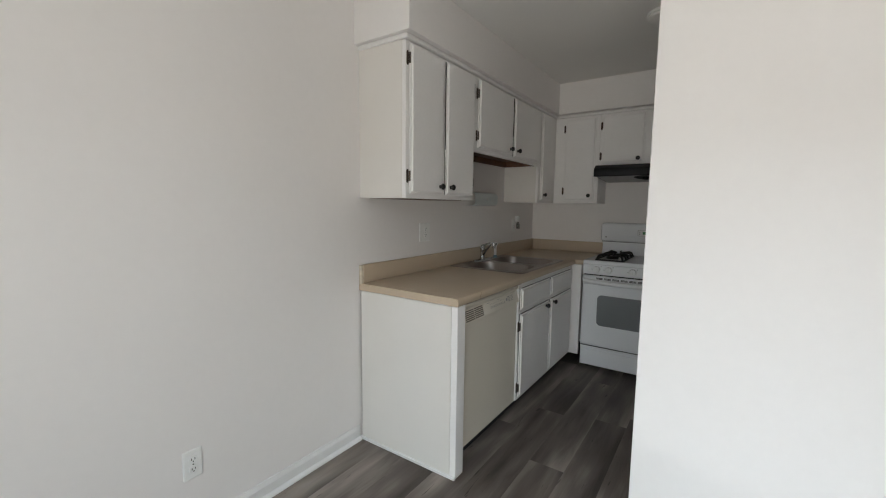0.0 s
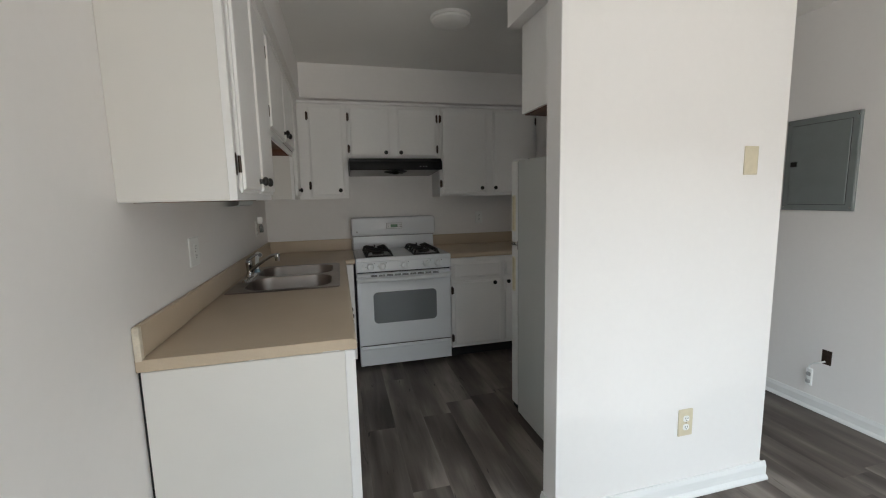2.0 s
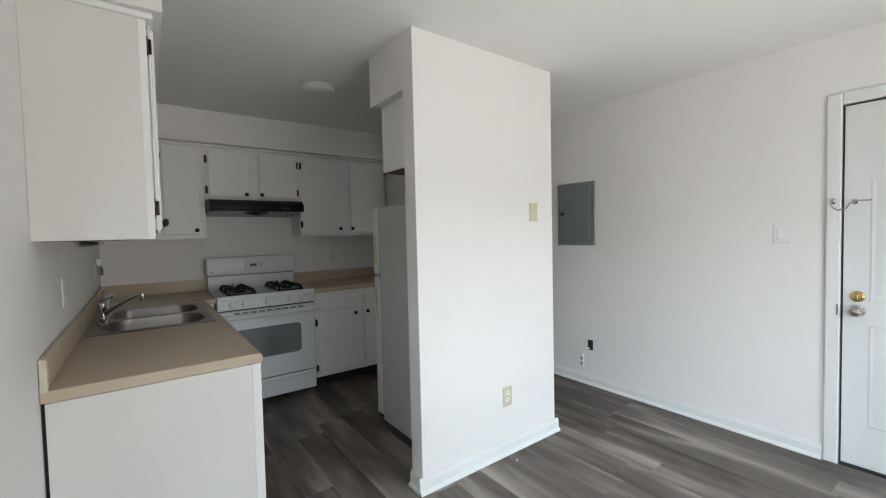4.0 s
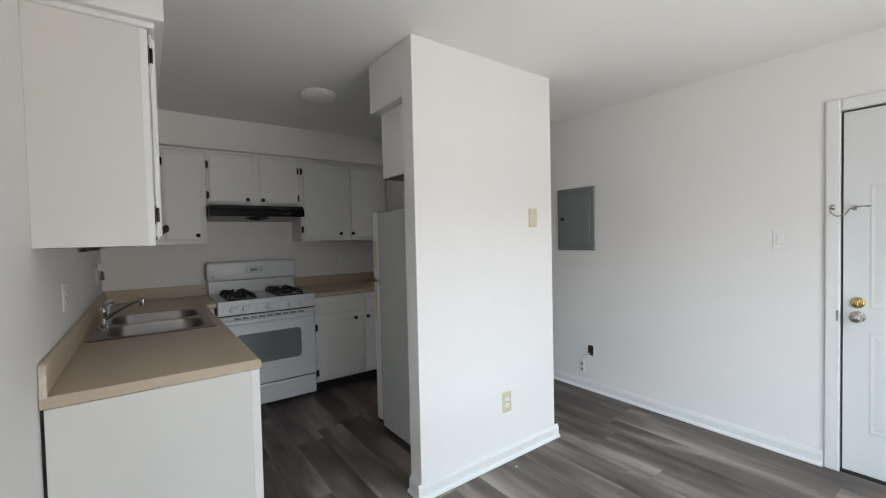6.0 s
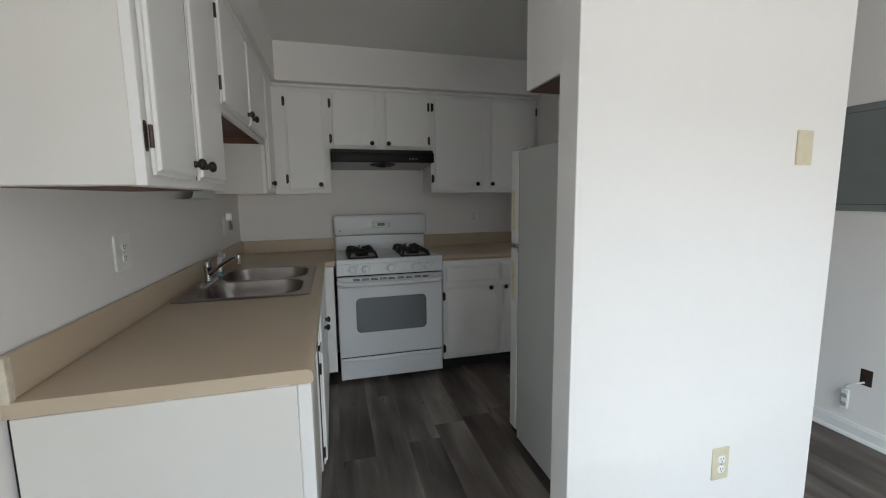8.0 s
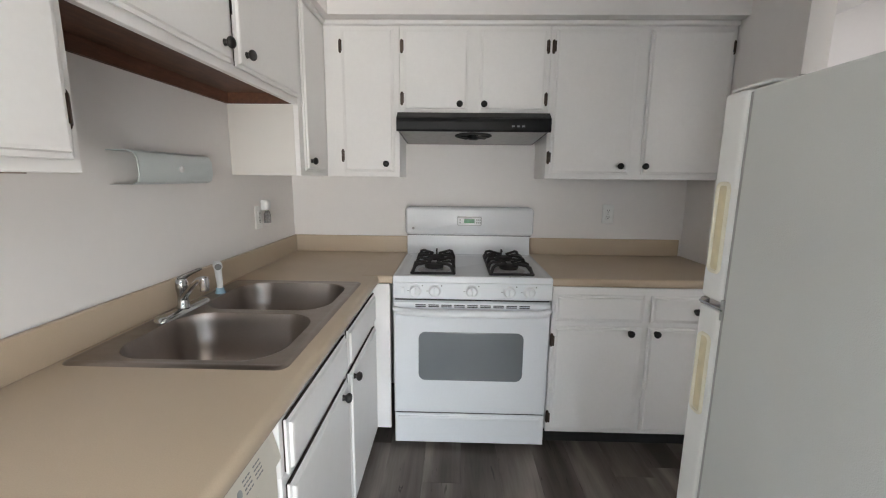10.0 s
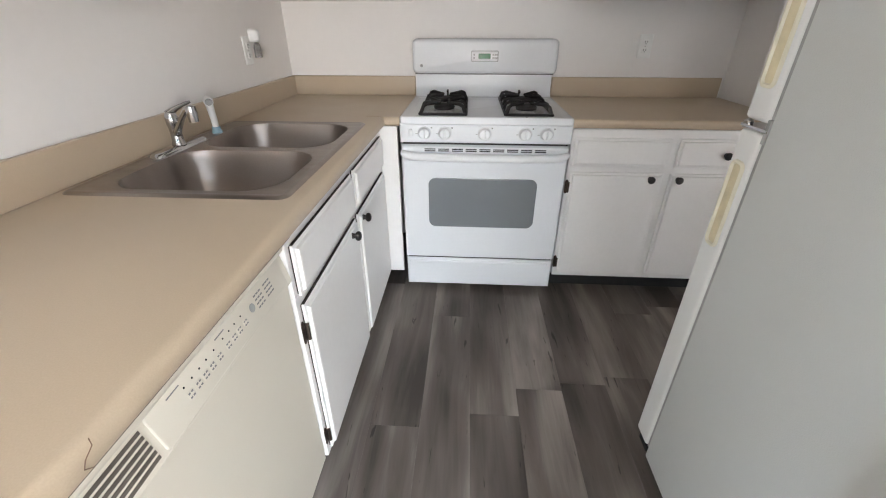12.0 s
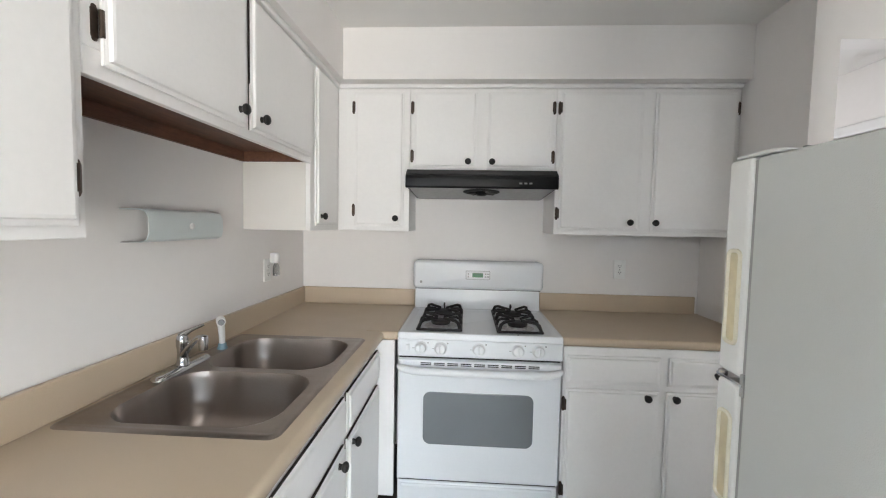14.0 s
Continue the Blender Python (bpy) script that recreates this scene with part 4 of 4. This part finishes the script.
def grate(cx):
    """A double cast-iron grate over two burners."""
    g = part("grate", tube([(cx - 0.105, 1.86, 0.925), (cx + 0.105, 1.86, 0.925), (cx + 0.105, 2.33, 0.925), (cx - 0.105, 2.33, 0.925), (cx - 0.105, 1.86, 0.925)], 0.0068, 6), IRON, st, "black cast-iron double grate")
    for cy in (1.98, 2.21):
        for k in range(4):
            a = radians(45 + 90 * k)
            ex, ey = cx + 0.100 * (1 if math.cos(a) > 0 else -1), cy + 0.112 * (1 if math.sin(a) > 0 else -1)
            pts = [(ex, ey, 0.927), (ex + (cx - ex) * 0.10, ey + (cy - ey) * 0.10, 0.955), (ex + (cx - ex) * 0.25, ey + (cy - ey) * 0.25, 0.962), (ex + (cx - ex) * 0.82, ey + (cy - ey) * 0.82, 0.958)]
            part("finger", tube(pts, [0.0085, 0.0085, 0.008, 0.0068], 6), IRON, g)
    for cy in (1.98, 2.21):
        for sx in (-1, 1):
            part("finger", tube([(cx + sx * 0.105, cy, 0.926), (cx + sx * 0.096, cy, 0.953), (cx + sx * 0.080, cy, 0.960), (cx + sx * 0.040, cy, 0.957)], [0.0075, 0.0075, 0.007, 0.006], 6), IRON, g)
    part("cross_bar", tube([(cx - 0.105, 2.095, 0.925), (cx - 0.09, 2.095, 0.955), (cx + 0.09, 2.095, 0.955), (cx + 0.105, 2.095, 0.925)], 0.005, 6), IRON, g)
    part("finger", tube([(cx, 2.33, 0.925), (cx, 2.325, 0.965), (cx, 2.29, 0.960)], 0.005, 6), IRON, g)
    for cy in (1.98, 2.21):
        bn = part("burner", lathe(upward(0.916), cx, cy, [(0.084, 0.0005), (0.078, 0.003), (0.050, 0.002), (0.046, 0.010), (0.036, 0.012), (0.036, 0.021), (0.004, 0.022)], 22), BURNER, st, "pale grey round gas burner", True)
        part("burner_cap", lathe(upward(0.938), cx, cy, [(0.046, -0.010), (0.050, 0.0), (0.047, 0.006), (0.038, 0.010), (0.003, 0.011)], 20), IRON, bn, smooth=True)


grate(0.922)
grate(1.308)

# ---- range hood ----
hd = thing("range_hood", (1.117, 2.24, 1.60), "black under-cabinet range hood", "hood")
HX0, HX1, HYF = 0.728, 1.494, 2.005
own = bmesh.new()
prof = [(BACK - 0.004, 1.710), (HYF + 0.05, 1.710), (HYF + 0.012, 1.684), (HYF + 0.003, 1.676), (HYF, 1.660), (HYF, 1.622), (HYF + 0.006, 1.613), (HYF + 0.018, 1.613), (HYF + 0.020, 1.622), (BACK - 0.004, 1.590)]
ends = [[own.verts.new((x, y, z)) for y, z in prof] for x in (HX0, HX1)]
for i in range(len(prof)):
    own.faces.new((ends[0][i], ends[0][(i + 1) % 10], ends[1][(i + 1) % 10], ends[1][i]))
own.faces.new(ends[0]), own.faces.new(ends[1])
bmesh.ops.recalc_face_normals(own, faces=own.faces[:])
part("shell", own, HOODBLACK, hd)
own = bmesh.new()
vs = [own.verts.new(p) for p in ((HX0 + 0.012, HYF + 0.024, 1.6175), (HX1 - 0.012, HYF + 0.024, 1.6175), (HX1 - 0.012, BACK - 0.01, 1.5865), (HX0 + 0.012, BACK - 0.01, 1.5865))]
top = [own.verts.new(v.co + Vector((0, 0, 0.004))) for v in vs]
own.faces.new(vs), own.faces.new(top)
for i in range(4):
    own.faces.new((vs[i], vs[(i + 1) % 4], top[(i + 1) % 4], top[i]))
bmesh.ops.recalc_face_normals(own, faces=own.faces[:])
part("underside_plate", own, HOODPLATE, hd, "dull metal underside")
under = lambda u, v, d: Vector((u, v, 1.6175 - (v - HYF - 0.024) * 0.0687 - d))
fan = part("fan_opening", lathe(under, 1.117, HYF + 0.150, [(0.098, 0.0003), (0.098, 0.004), (0.090, 0.006), (0.086, 0.002), (0.004, 0.0015)], 28), DARK, hd, "dark round fan opening", True)
part("fan_motor", lathe(under, 1.117, HYF + 0.150, [(0.030, 0.002), (0.030, 0.016), (0.024, 0.022), (0.003, 0.024)], 18), HOODBLACK, fan, smooth=True)
for k in range(4):
    w0 = radians(20 + 90 * k)
    own = bmesh.new()
    vs = [own.verts.new(under(1.117 + r * math.cos(w0 + w), HYF + 0.150 + r * math.sin(w0 + w), d)) for r, w, d in ((0.028, -0.35, 0.004), (0.082, -0.28, 0.003), (0.082, 0.28, 0.012), (0.028, 0.35, 0.012))]
    vs += [own.verts.new(v.co + Vector((0, 0, -0.0015))) for v in vs]
    own.faces.new(vs[:4]), own.faces.new(vs[4:])
    for i in range(4):
        own.faces.new((vs[i], vs[(i + 1) % 4], vs[4 + (i + 1) % 4], vs[4 + i]))
    bmesh.ops.recalc_face_normals(own, faces=own.faces[:])
    part("fan_blade", own, HOODBLACK, fan)
for u in (1.30, 1.325, 1.35):
    part("push_button", box(u, u + 0.014, HYF - 0.003, HYF + 0.001, 1.636, 1.644, 0.001), GREYPRINT, hd)

# ---- refrigerator ----
fr = thing("refrigerator", (2.03, 0.52, 0.0), "off-white top-freezer refrigerator facing the stove", "refrigerator")
RFX0, RFX1, RFY0, RFY1, RFD, RFZ = 1.656, 2.385, 0.135, 0.852, 0.942, 1.582
part("cabinet_shell", box(RFX0, RFX1, RFY0, RFY1, 0.025, RFZ, 0.006), FRIDGE_SIDE_DIM, fr, "pebbled side, its light grey darkened for shade")
for x in (RFX0 + 0.06, RFX1 - 0.06):
    for y in (RFY0 + 0.08, RFY1 - 0.06):
        part("foot", lathe(upward(0), x, y, [(0.018, 0.0), (0.018, 0.012), (0.008, 0.014), (0.008, 0.03)], 10), DARK, fr)
part("gasket", box(RFX0 + 0.006, RFX1 - 0.006, RFY1, RFY1 + 0.013, 0.06, RFZ - 0.004), GASKET, fr)
part("toe_grille", box(RFX0 + 0.012, RFX1 - 0.012, RFY1 - 0.02, RFY1 + 0.002, 0.004, 0.055), DARK, fr)
SEAM = 1.087
for nm, v0, v1, h0, h1 in (("freezer_door", SEAM + 0.012, RFZ + 0.004, 1.165, 1.385), ("fridge_door", 0.058, SEAM - 0.008, 0.795, 1.012)):
    fd = part(nm, box(RFX0 - 0.002, RFX1 + 0.002, RFY1 + 0.013, RFD, v0, v1, 0.010, 3), FRIDGEDOOR, fr)
    to = west(RFX0 - 0.002)
    # grip: a raised light rim round a darker hollow
    ya, yb = RFY1 + 0.025, RFD - 0.015
    own = bmesh.new()
    loops = []
    for inset, d in ((0, 0.0003), (0.001, 0.0045), (0.004, 0.006), (0.007, 0.0055), (0.0095, 0.0006)):
        loops.append([own.verts.new(to(p, q, d)) for p, q in rounded(ya + inset, yb - inset, h0 + inset, h1 - inset, 0.018 - inset, 6)])
    k = len(loops[0])
    for p, q in zip(loops, loops[1:]):
        for i in range(k):
            own.faces.new((p[i], p[(i + 1) % k], q[(i + 1) % k], q[i]))
    bmesh.ops.recalc_face_normals(own, faces=own.faces[:])
    hr = part("handle_rim", own, RIMCREAM, fd, "cream plastic grip rim", True)
    part("grip_recess", ringed(to, ya + 0.009, yb - 0.009, h0 + 0.009, h1 - 0.009, [(0, 0.0002), (0.001, 0.0007)], 0.009, 5), YELLOWED, hr, "yellowed hollow of the grip")
part("hinge_plate", box(RFX0 - 0.002, RFX0 + 0.06, RFY1 + 0.002, RFD + 0.004, SEAM - 0.0055, SEAM + 0.0005, 0.001, 1), CHROME, fr, "bright metal centre hinge")
part("hinge_pin", lathe(upward(SEAM - 0.006), RFX0 + 0.008, RFD - 0.006, [(0.010, -0.002), (0.010, 0.012), (0.006, 0.015), (0.002, 0.017)], 14), NICKEL, fr)
part("hinge_bracket", box(RFX0 - 0.001, RFX0 + 0.02, RFY1 + 0.0005, RFY1 + 0.0115, SEAM - 0.028, SEAM + 0.022, 0.001, 1), GASKET, fr)
part("top_hinge_cover", box(RFX0 + 0.004, RFX0 + 0.10, RFY1 - 0.045, RFD - 0.012, RFZ + 0.0045, RFZ + 0.013, 0.004), FRIDGEDOOR, fr)
part("top_screw", lathe(upward(RFZ), RFX0 + 0.02, RFY1 - 0.10, [(0.006, 0), (0.006, 0.005), (0.002, 0.006)], 10), GASKET, fr)
part("bottom_hinge", box(RFX0 + 0.000, RFX0 + 0.05, RFY1 + 0.004, RFD - 0.03, 0.040, 0.057), DARK, fr)


# ---- wall plates and small fixtures ----
def outlet(name, to, u, v, material, label, w=0.072, h=0.118, kind="duplex"):
    o = thing(name, to(u, v - h / 2, 0), label, "outlet" if kind == "duplex" else "switch")
    part("plate", ringed(to, u - w / 2, u + w / 2, v - h / 2, v + h / 2, [(0, 0.0006), (0, 0.004), (0.003, 0.006), (0.006, 0.0065)], 0.004, 3), material, o)
    if kind == "duplex":
        for dv in (-0.020, 0.020):
            r = part("receptacle", ringed(to, u - 0.016, u + 0.016, v + dv - 0.014, v + dv + 0.014, [(0, 0.0066), (0.001, 0.009), (0.002, 0.0095)], 0.010, 4), PLATE, o)
            for du in (-0.006, 0.006):
                b = ringed(to, u + du - 0.0013, u + du + 0.0013, v + dv - 0.001, v + dv + 0.007, [(0, 0.0096), (0, 0.0102)])
                part("slot", b, DARK, r)
            part("ground_hole", lathe(to, u, v + dv - 0.007, [(0.0026, 0.0096), (0.0024, 0.0102)], 8), DARK, r)
        part("screw", lathe(to, u, v, [(0.003, 0.0066), (0.0026, 0.0078), (0.0008, 0.008)], 8), NICKEL, o)
    elif kind == "rocker":
        part("rocker", ringed(to, u - 0.017, u + 0.017, v - 0.033, v + 0.033, [(0, 0.0066), (0.001, 0.009), (0.004, 0.011)]), PLATE, o)
    elif kind == "toggle":
        part("toggle", ringed(to, u - 0.005, u + 0.005, v - 0.010, v + 0.012, [(0, 0.0066), (0.001, 0.014), (0.002, 0.018)]), material, o)
    if kind in ("blank", "rocker", "toggle"):
        for dv in (-0.042, 0.042):
            part("screw", lathe(to, u, v + dv, [(0.003, 0.0066), (0.0026, 0.0078), (0.0008, 0.008)], 8), material, o)
    return o


outlet("wall_outlet", east(0.0), 0.590, 1.172, PLATE, "white two-gang plate with outlet above the counter", 0.118, 0.125)
outlet("wall_outlet", east(0.0), 2.010, 1.172, PLATE, "white duplex outlet in the counter corner")
outlet("wall_outlet", south(BACK), 1.984, 1.174, PLATE, "white duplex outlet above the worktop")
outlet("wall_outlet", east(0.0), -0.918, 0.330, PLATE, "white duplex outlet low on the plain wall")
outlet("wall_outlet", south(0.0), 2.072, 0.361, BEIGE, "beige duplex outlet low on the pier", 0.076, 0.125)
outlet("blank_plate", south(0.0), 2.339, 1.509, BEIGE, "plain beige blank plate on the pier", 0.074, 0.120, "blank")
outlet("light_switch", west(HALL), -1.005, 1.333, PLATE, "white rocker light switch beside the door", 0.078, 0.120, "rocker")

# plug-in device in the corner outlet
pl = thing("plug_in_freshener", (0.012, 2.03, 1.15), "white plug-in air freshener with glass bottle", "freshener")
part("housing", ringed(east(0.0105), 2.026, 2.074, 1.206, 1.262, [(0, 0), (0, 0.024), (0.006, 0.034), (0.012, 0.038)], 0.012, 4), WHITEPLASTIC, pl, smooth=True)
part("bottle", ringed(upward(1.140), 0.018, 0.044, 2.032, 2.070, [(0, 0), (0.0, 0.044), (0.005, 0.058), (0.008, 0.0655)], 0.008, 4), SMOKED, pl, smooth=True)

# paper towel dispenser: frosted open shell
tw = thing("towel_dispenser", (0.0, 1.27, 1.36), "frosted plastic paper towel dispenser on the wall", "dispenser")
TY0, TY1, TZ0, TZ1 = 1.108, 1.478, 1.356, 1.458
own = bmesh.new()
prof = [(0.001, TZ1), (0.060, TZ1 + 0.001), (0.084, TZ1 - 0.006), (0.094, TZ1 - 0.026), (0.095, TZ0 + 0.030), (0.088, TZ0 + 0.008), (0.070, TZ0), (0.036, TZ0 - 0.001), (0.004, TZ0 - 0.001)]
k = len(prof)
outer = [[own.verts.new((x, y, z)) for x, z in prof] for y in (TY0, TY1)]
inner = [[own.verts.new((x - (0.003 if i > 1 else 0), y, z - (0.003 if i < 3 else -0.001 if i > 4 else 0))) for i, (x, z) in enumerate(prof)] for y in (TY0, TY1)]
for i in range(k - 1):
    own.faces.new((outer[0][i], outer[0][i + 1], outer[1][i + 1], outer[1][i]))
    own.faces.new((inner[0][i], inner[0][i + 1], inner[1][i + 1], inner[1][i]))
    for a in (0, 1):
        own.faces.new((outer[a][i], outer[a][i + 1], inner[a][i + 1], inner[a][i]))
for i in (0, k - 1):
    own.faces.new((outer[0][i], outer[1][i], inner[1][i], inner[0][i]))
bmesh.ops.recalc_face_normals(own, faces=own.faces[:])
part("shell", own, FROSTED, tw, smooth=True)
part("end_plate", ringed(north(TY1 - 0.0045), 0.001, 0.090, TZ0 + 0.004, TZ1 - 0.004, [(0, 0.0), (0, 0.003)], 0.02, 4), FROSTED, tw)
part("button", lathe(east(0.0952), 1.297, 1.405, [(0.011, 0.0), (0.010, 0.004), (0.006, 0.006), (0.002, 0.0065)], 16), WHITEPLASTIC, tw, "small white round button", True)

# breaker panel
bp_ = thing("breaker_panel", (HALL, 0.47, 1.25), "grey metal breaker panel with hinged door", "breaker panel")
wf = west(HALL)
part("cover", ringed(wf, 0.278, 0.666, 1.250, 1.812, [(0, 0.0008), (0, 0.012), (0.004, 0.016), (0.01, 0.017)]), PANELGREY, bp_)
part("door_joint", ringed(wf, 0.3155, 0.6305, 1.2855, 1.7745, [(0, 0.0170), (0, 0.0176)]), DARK, bp_, "dark joint round the panel door")
bd = part("door", ringed(wf, 0.318, 0.628, 1.288, 1.772, [(0, 0.0177), (0, 0.021), (0.003, 0.0235)]), PANELGREY, bp_)
lt = part("latch", ringed(wf, 0.588, 0.622, 1.522, 1.552, [(0, 0.0237), (0.001, 0.029)]), BLACK, bd, "black latch")
for u, v in ((0.292, 1.27), (0.652, 1.27), (0.292, 1.79), (0.652, 1.79)):
    part("screw", lathe(wf, u, v, [(0.005, 0.0172), (0.004, 0.019), (0.001, 0.0195)], 8), NICKEL, bp_)

# open junction box with a hanging receptacle
jb = thing("junction_box", (HALL, 0.337, 0.31), "open wall box with a receptacle hanging by its cable", "junction box")
part("hole", ringed(wf, 0.312, 0.364, 0.312, 0.402, [(0, 0.0008), (0, 0.002), (0.002, 0.0025)]), BRONZE, jb, "dark empty box opening")
part("cable", tube([(HALL - 0.003, 0.342, 0.330), (HALL - 0.020, 0.360, 0.318), (HALL - 0.030, 0.395, 0.300), (HALL - 0.028, 0.408, 0.285), (HALL - 0.022, 0.412, 0.266)], 0.005, 8), WHITEPLASTIC, jb, "white electrical cable", True)
rc = part("receptacle", ringed(west(HALL - 0.006), 0.394, 0.427, 0.150, 0.262, [(0, 0.008), (0, 0.016), (0.003, 0.019)], 0.006, 3), WHITEPLASTIC, jb, "loose white receptacle")
for v in (0.178, 0.226):
    part("socket_face", ringed(west(HALL - 0.0253), 0.398, 0.425, v - 0.013, v + 0.013, [(0, 0.0003), (0.001, 0.003)], 0.008, 3), GASKET, rc)

# flush ceiling light, off
cl = thing("ceiling_light", (1.335, 1.105, CEIL - 0.05), "round white flush ceiling light, switched off", "ceiling light")
down = lambda u, v, d: Vector((u, v, CEIL - d))
part("base", lathe(down, 1.335, 1.105, [(0.122, 0.0005), (0.122, 0.016), (0.116, 0.019), (0.02, 0.019)], 40), LIGHTCOVER, cl, smooth=True)
part("diffuser", lathe(down, 1.335, 1.105, [(0.1155, 0.0195), (0.113, 0.030), (0.098, 0.040), (0.055, 0.046), (0.004, 0.047)], 40), LIGHTCOVER, cl, "opal white diffuser", True)

# a fleck of dry paint left on the planks
fl = thing("paint_fleck", (2.053, -0.095, 0.0), "tiny fleck of dry white paint on the floor", "paint fleck")
part("flake", lathe(upward(0.0), 2.053, -0.095, [(0.006, 0.0002), (0.005, 0.0014), (0.001, 0.002)], 7), TRIM, fl)

# ---- floor planks ----
floor = bpy.data.objects["floor"]
PW, PL, X0 = 0.183, 1.22, 0.709 - 4 * 0.183
rng = random.Random(4)
meshes = {}
row = 0
x = X0
while x < HALL:
    xa, xb = max(x, 0.0), min(x + PW, HALL)
    start = {4: 0.934 - 2 * PL, 9: 1.217 - 2 * PL, 10: 1.652 - 2 * PL}.get(row, REAR - rng.uniform(0.1, PL)) - 0.0
    y = start
    while y > REAR:
        y -= PL
    while y < HALL_END:
        ya, yb = max(y, REAR), min(y + PL, HALL_END)
        if xb - xa > 0.01 and yb - ya > 0.02:
            key = (round(xb - xa, 3), round(yb - ya, 3))
            if key not in meshes:
                bmp = box(-(xb - xa) / 2 + 0.0001, (xb - xa) / 2 - 0.0001, -(yb - ya) / 2 + 0.0001, (yb - ya) / 2 - 0.0001, -0.006, 0.0)
                bmesh.ops.bevel(bmp, geom=[e for e in bmp.edges if all(v.co.z > -0.001 for v in e.verts)], offset=0.0005, segments=1, affect="EDGES")
                me = bpy.data.meshes.new("plank")
                bmp.to_mesh(me)
                bmp.free()
                me.materials.append(PLANK)
                meshes[key] = me
            pk = new("plank", meshes[key])
            pk.parent = floor
            pk.location = ((xa + xb) / 2, (ya + yb) / 2, 0)
        y += PL
    x += PW
    row += 1
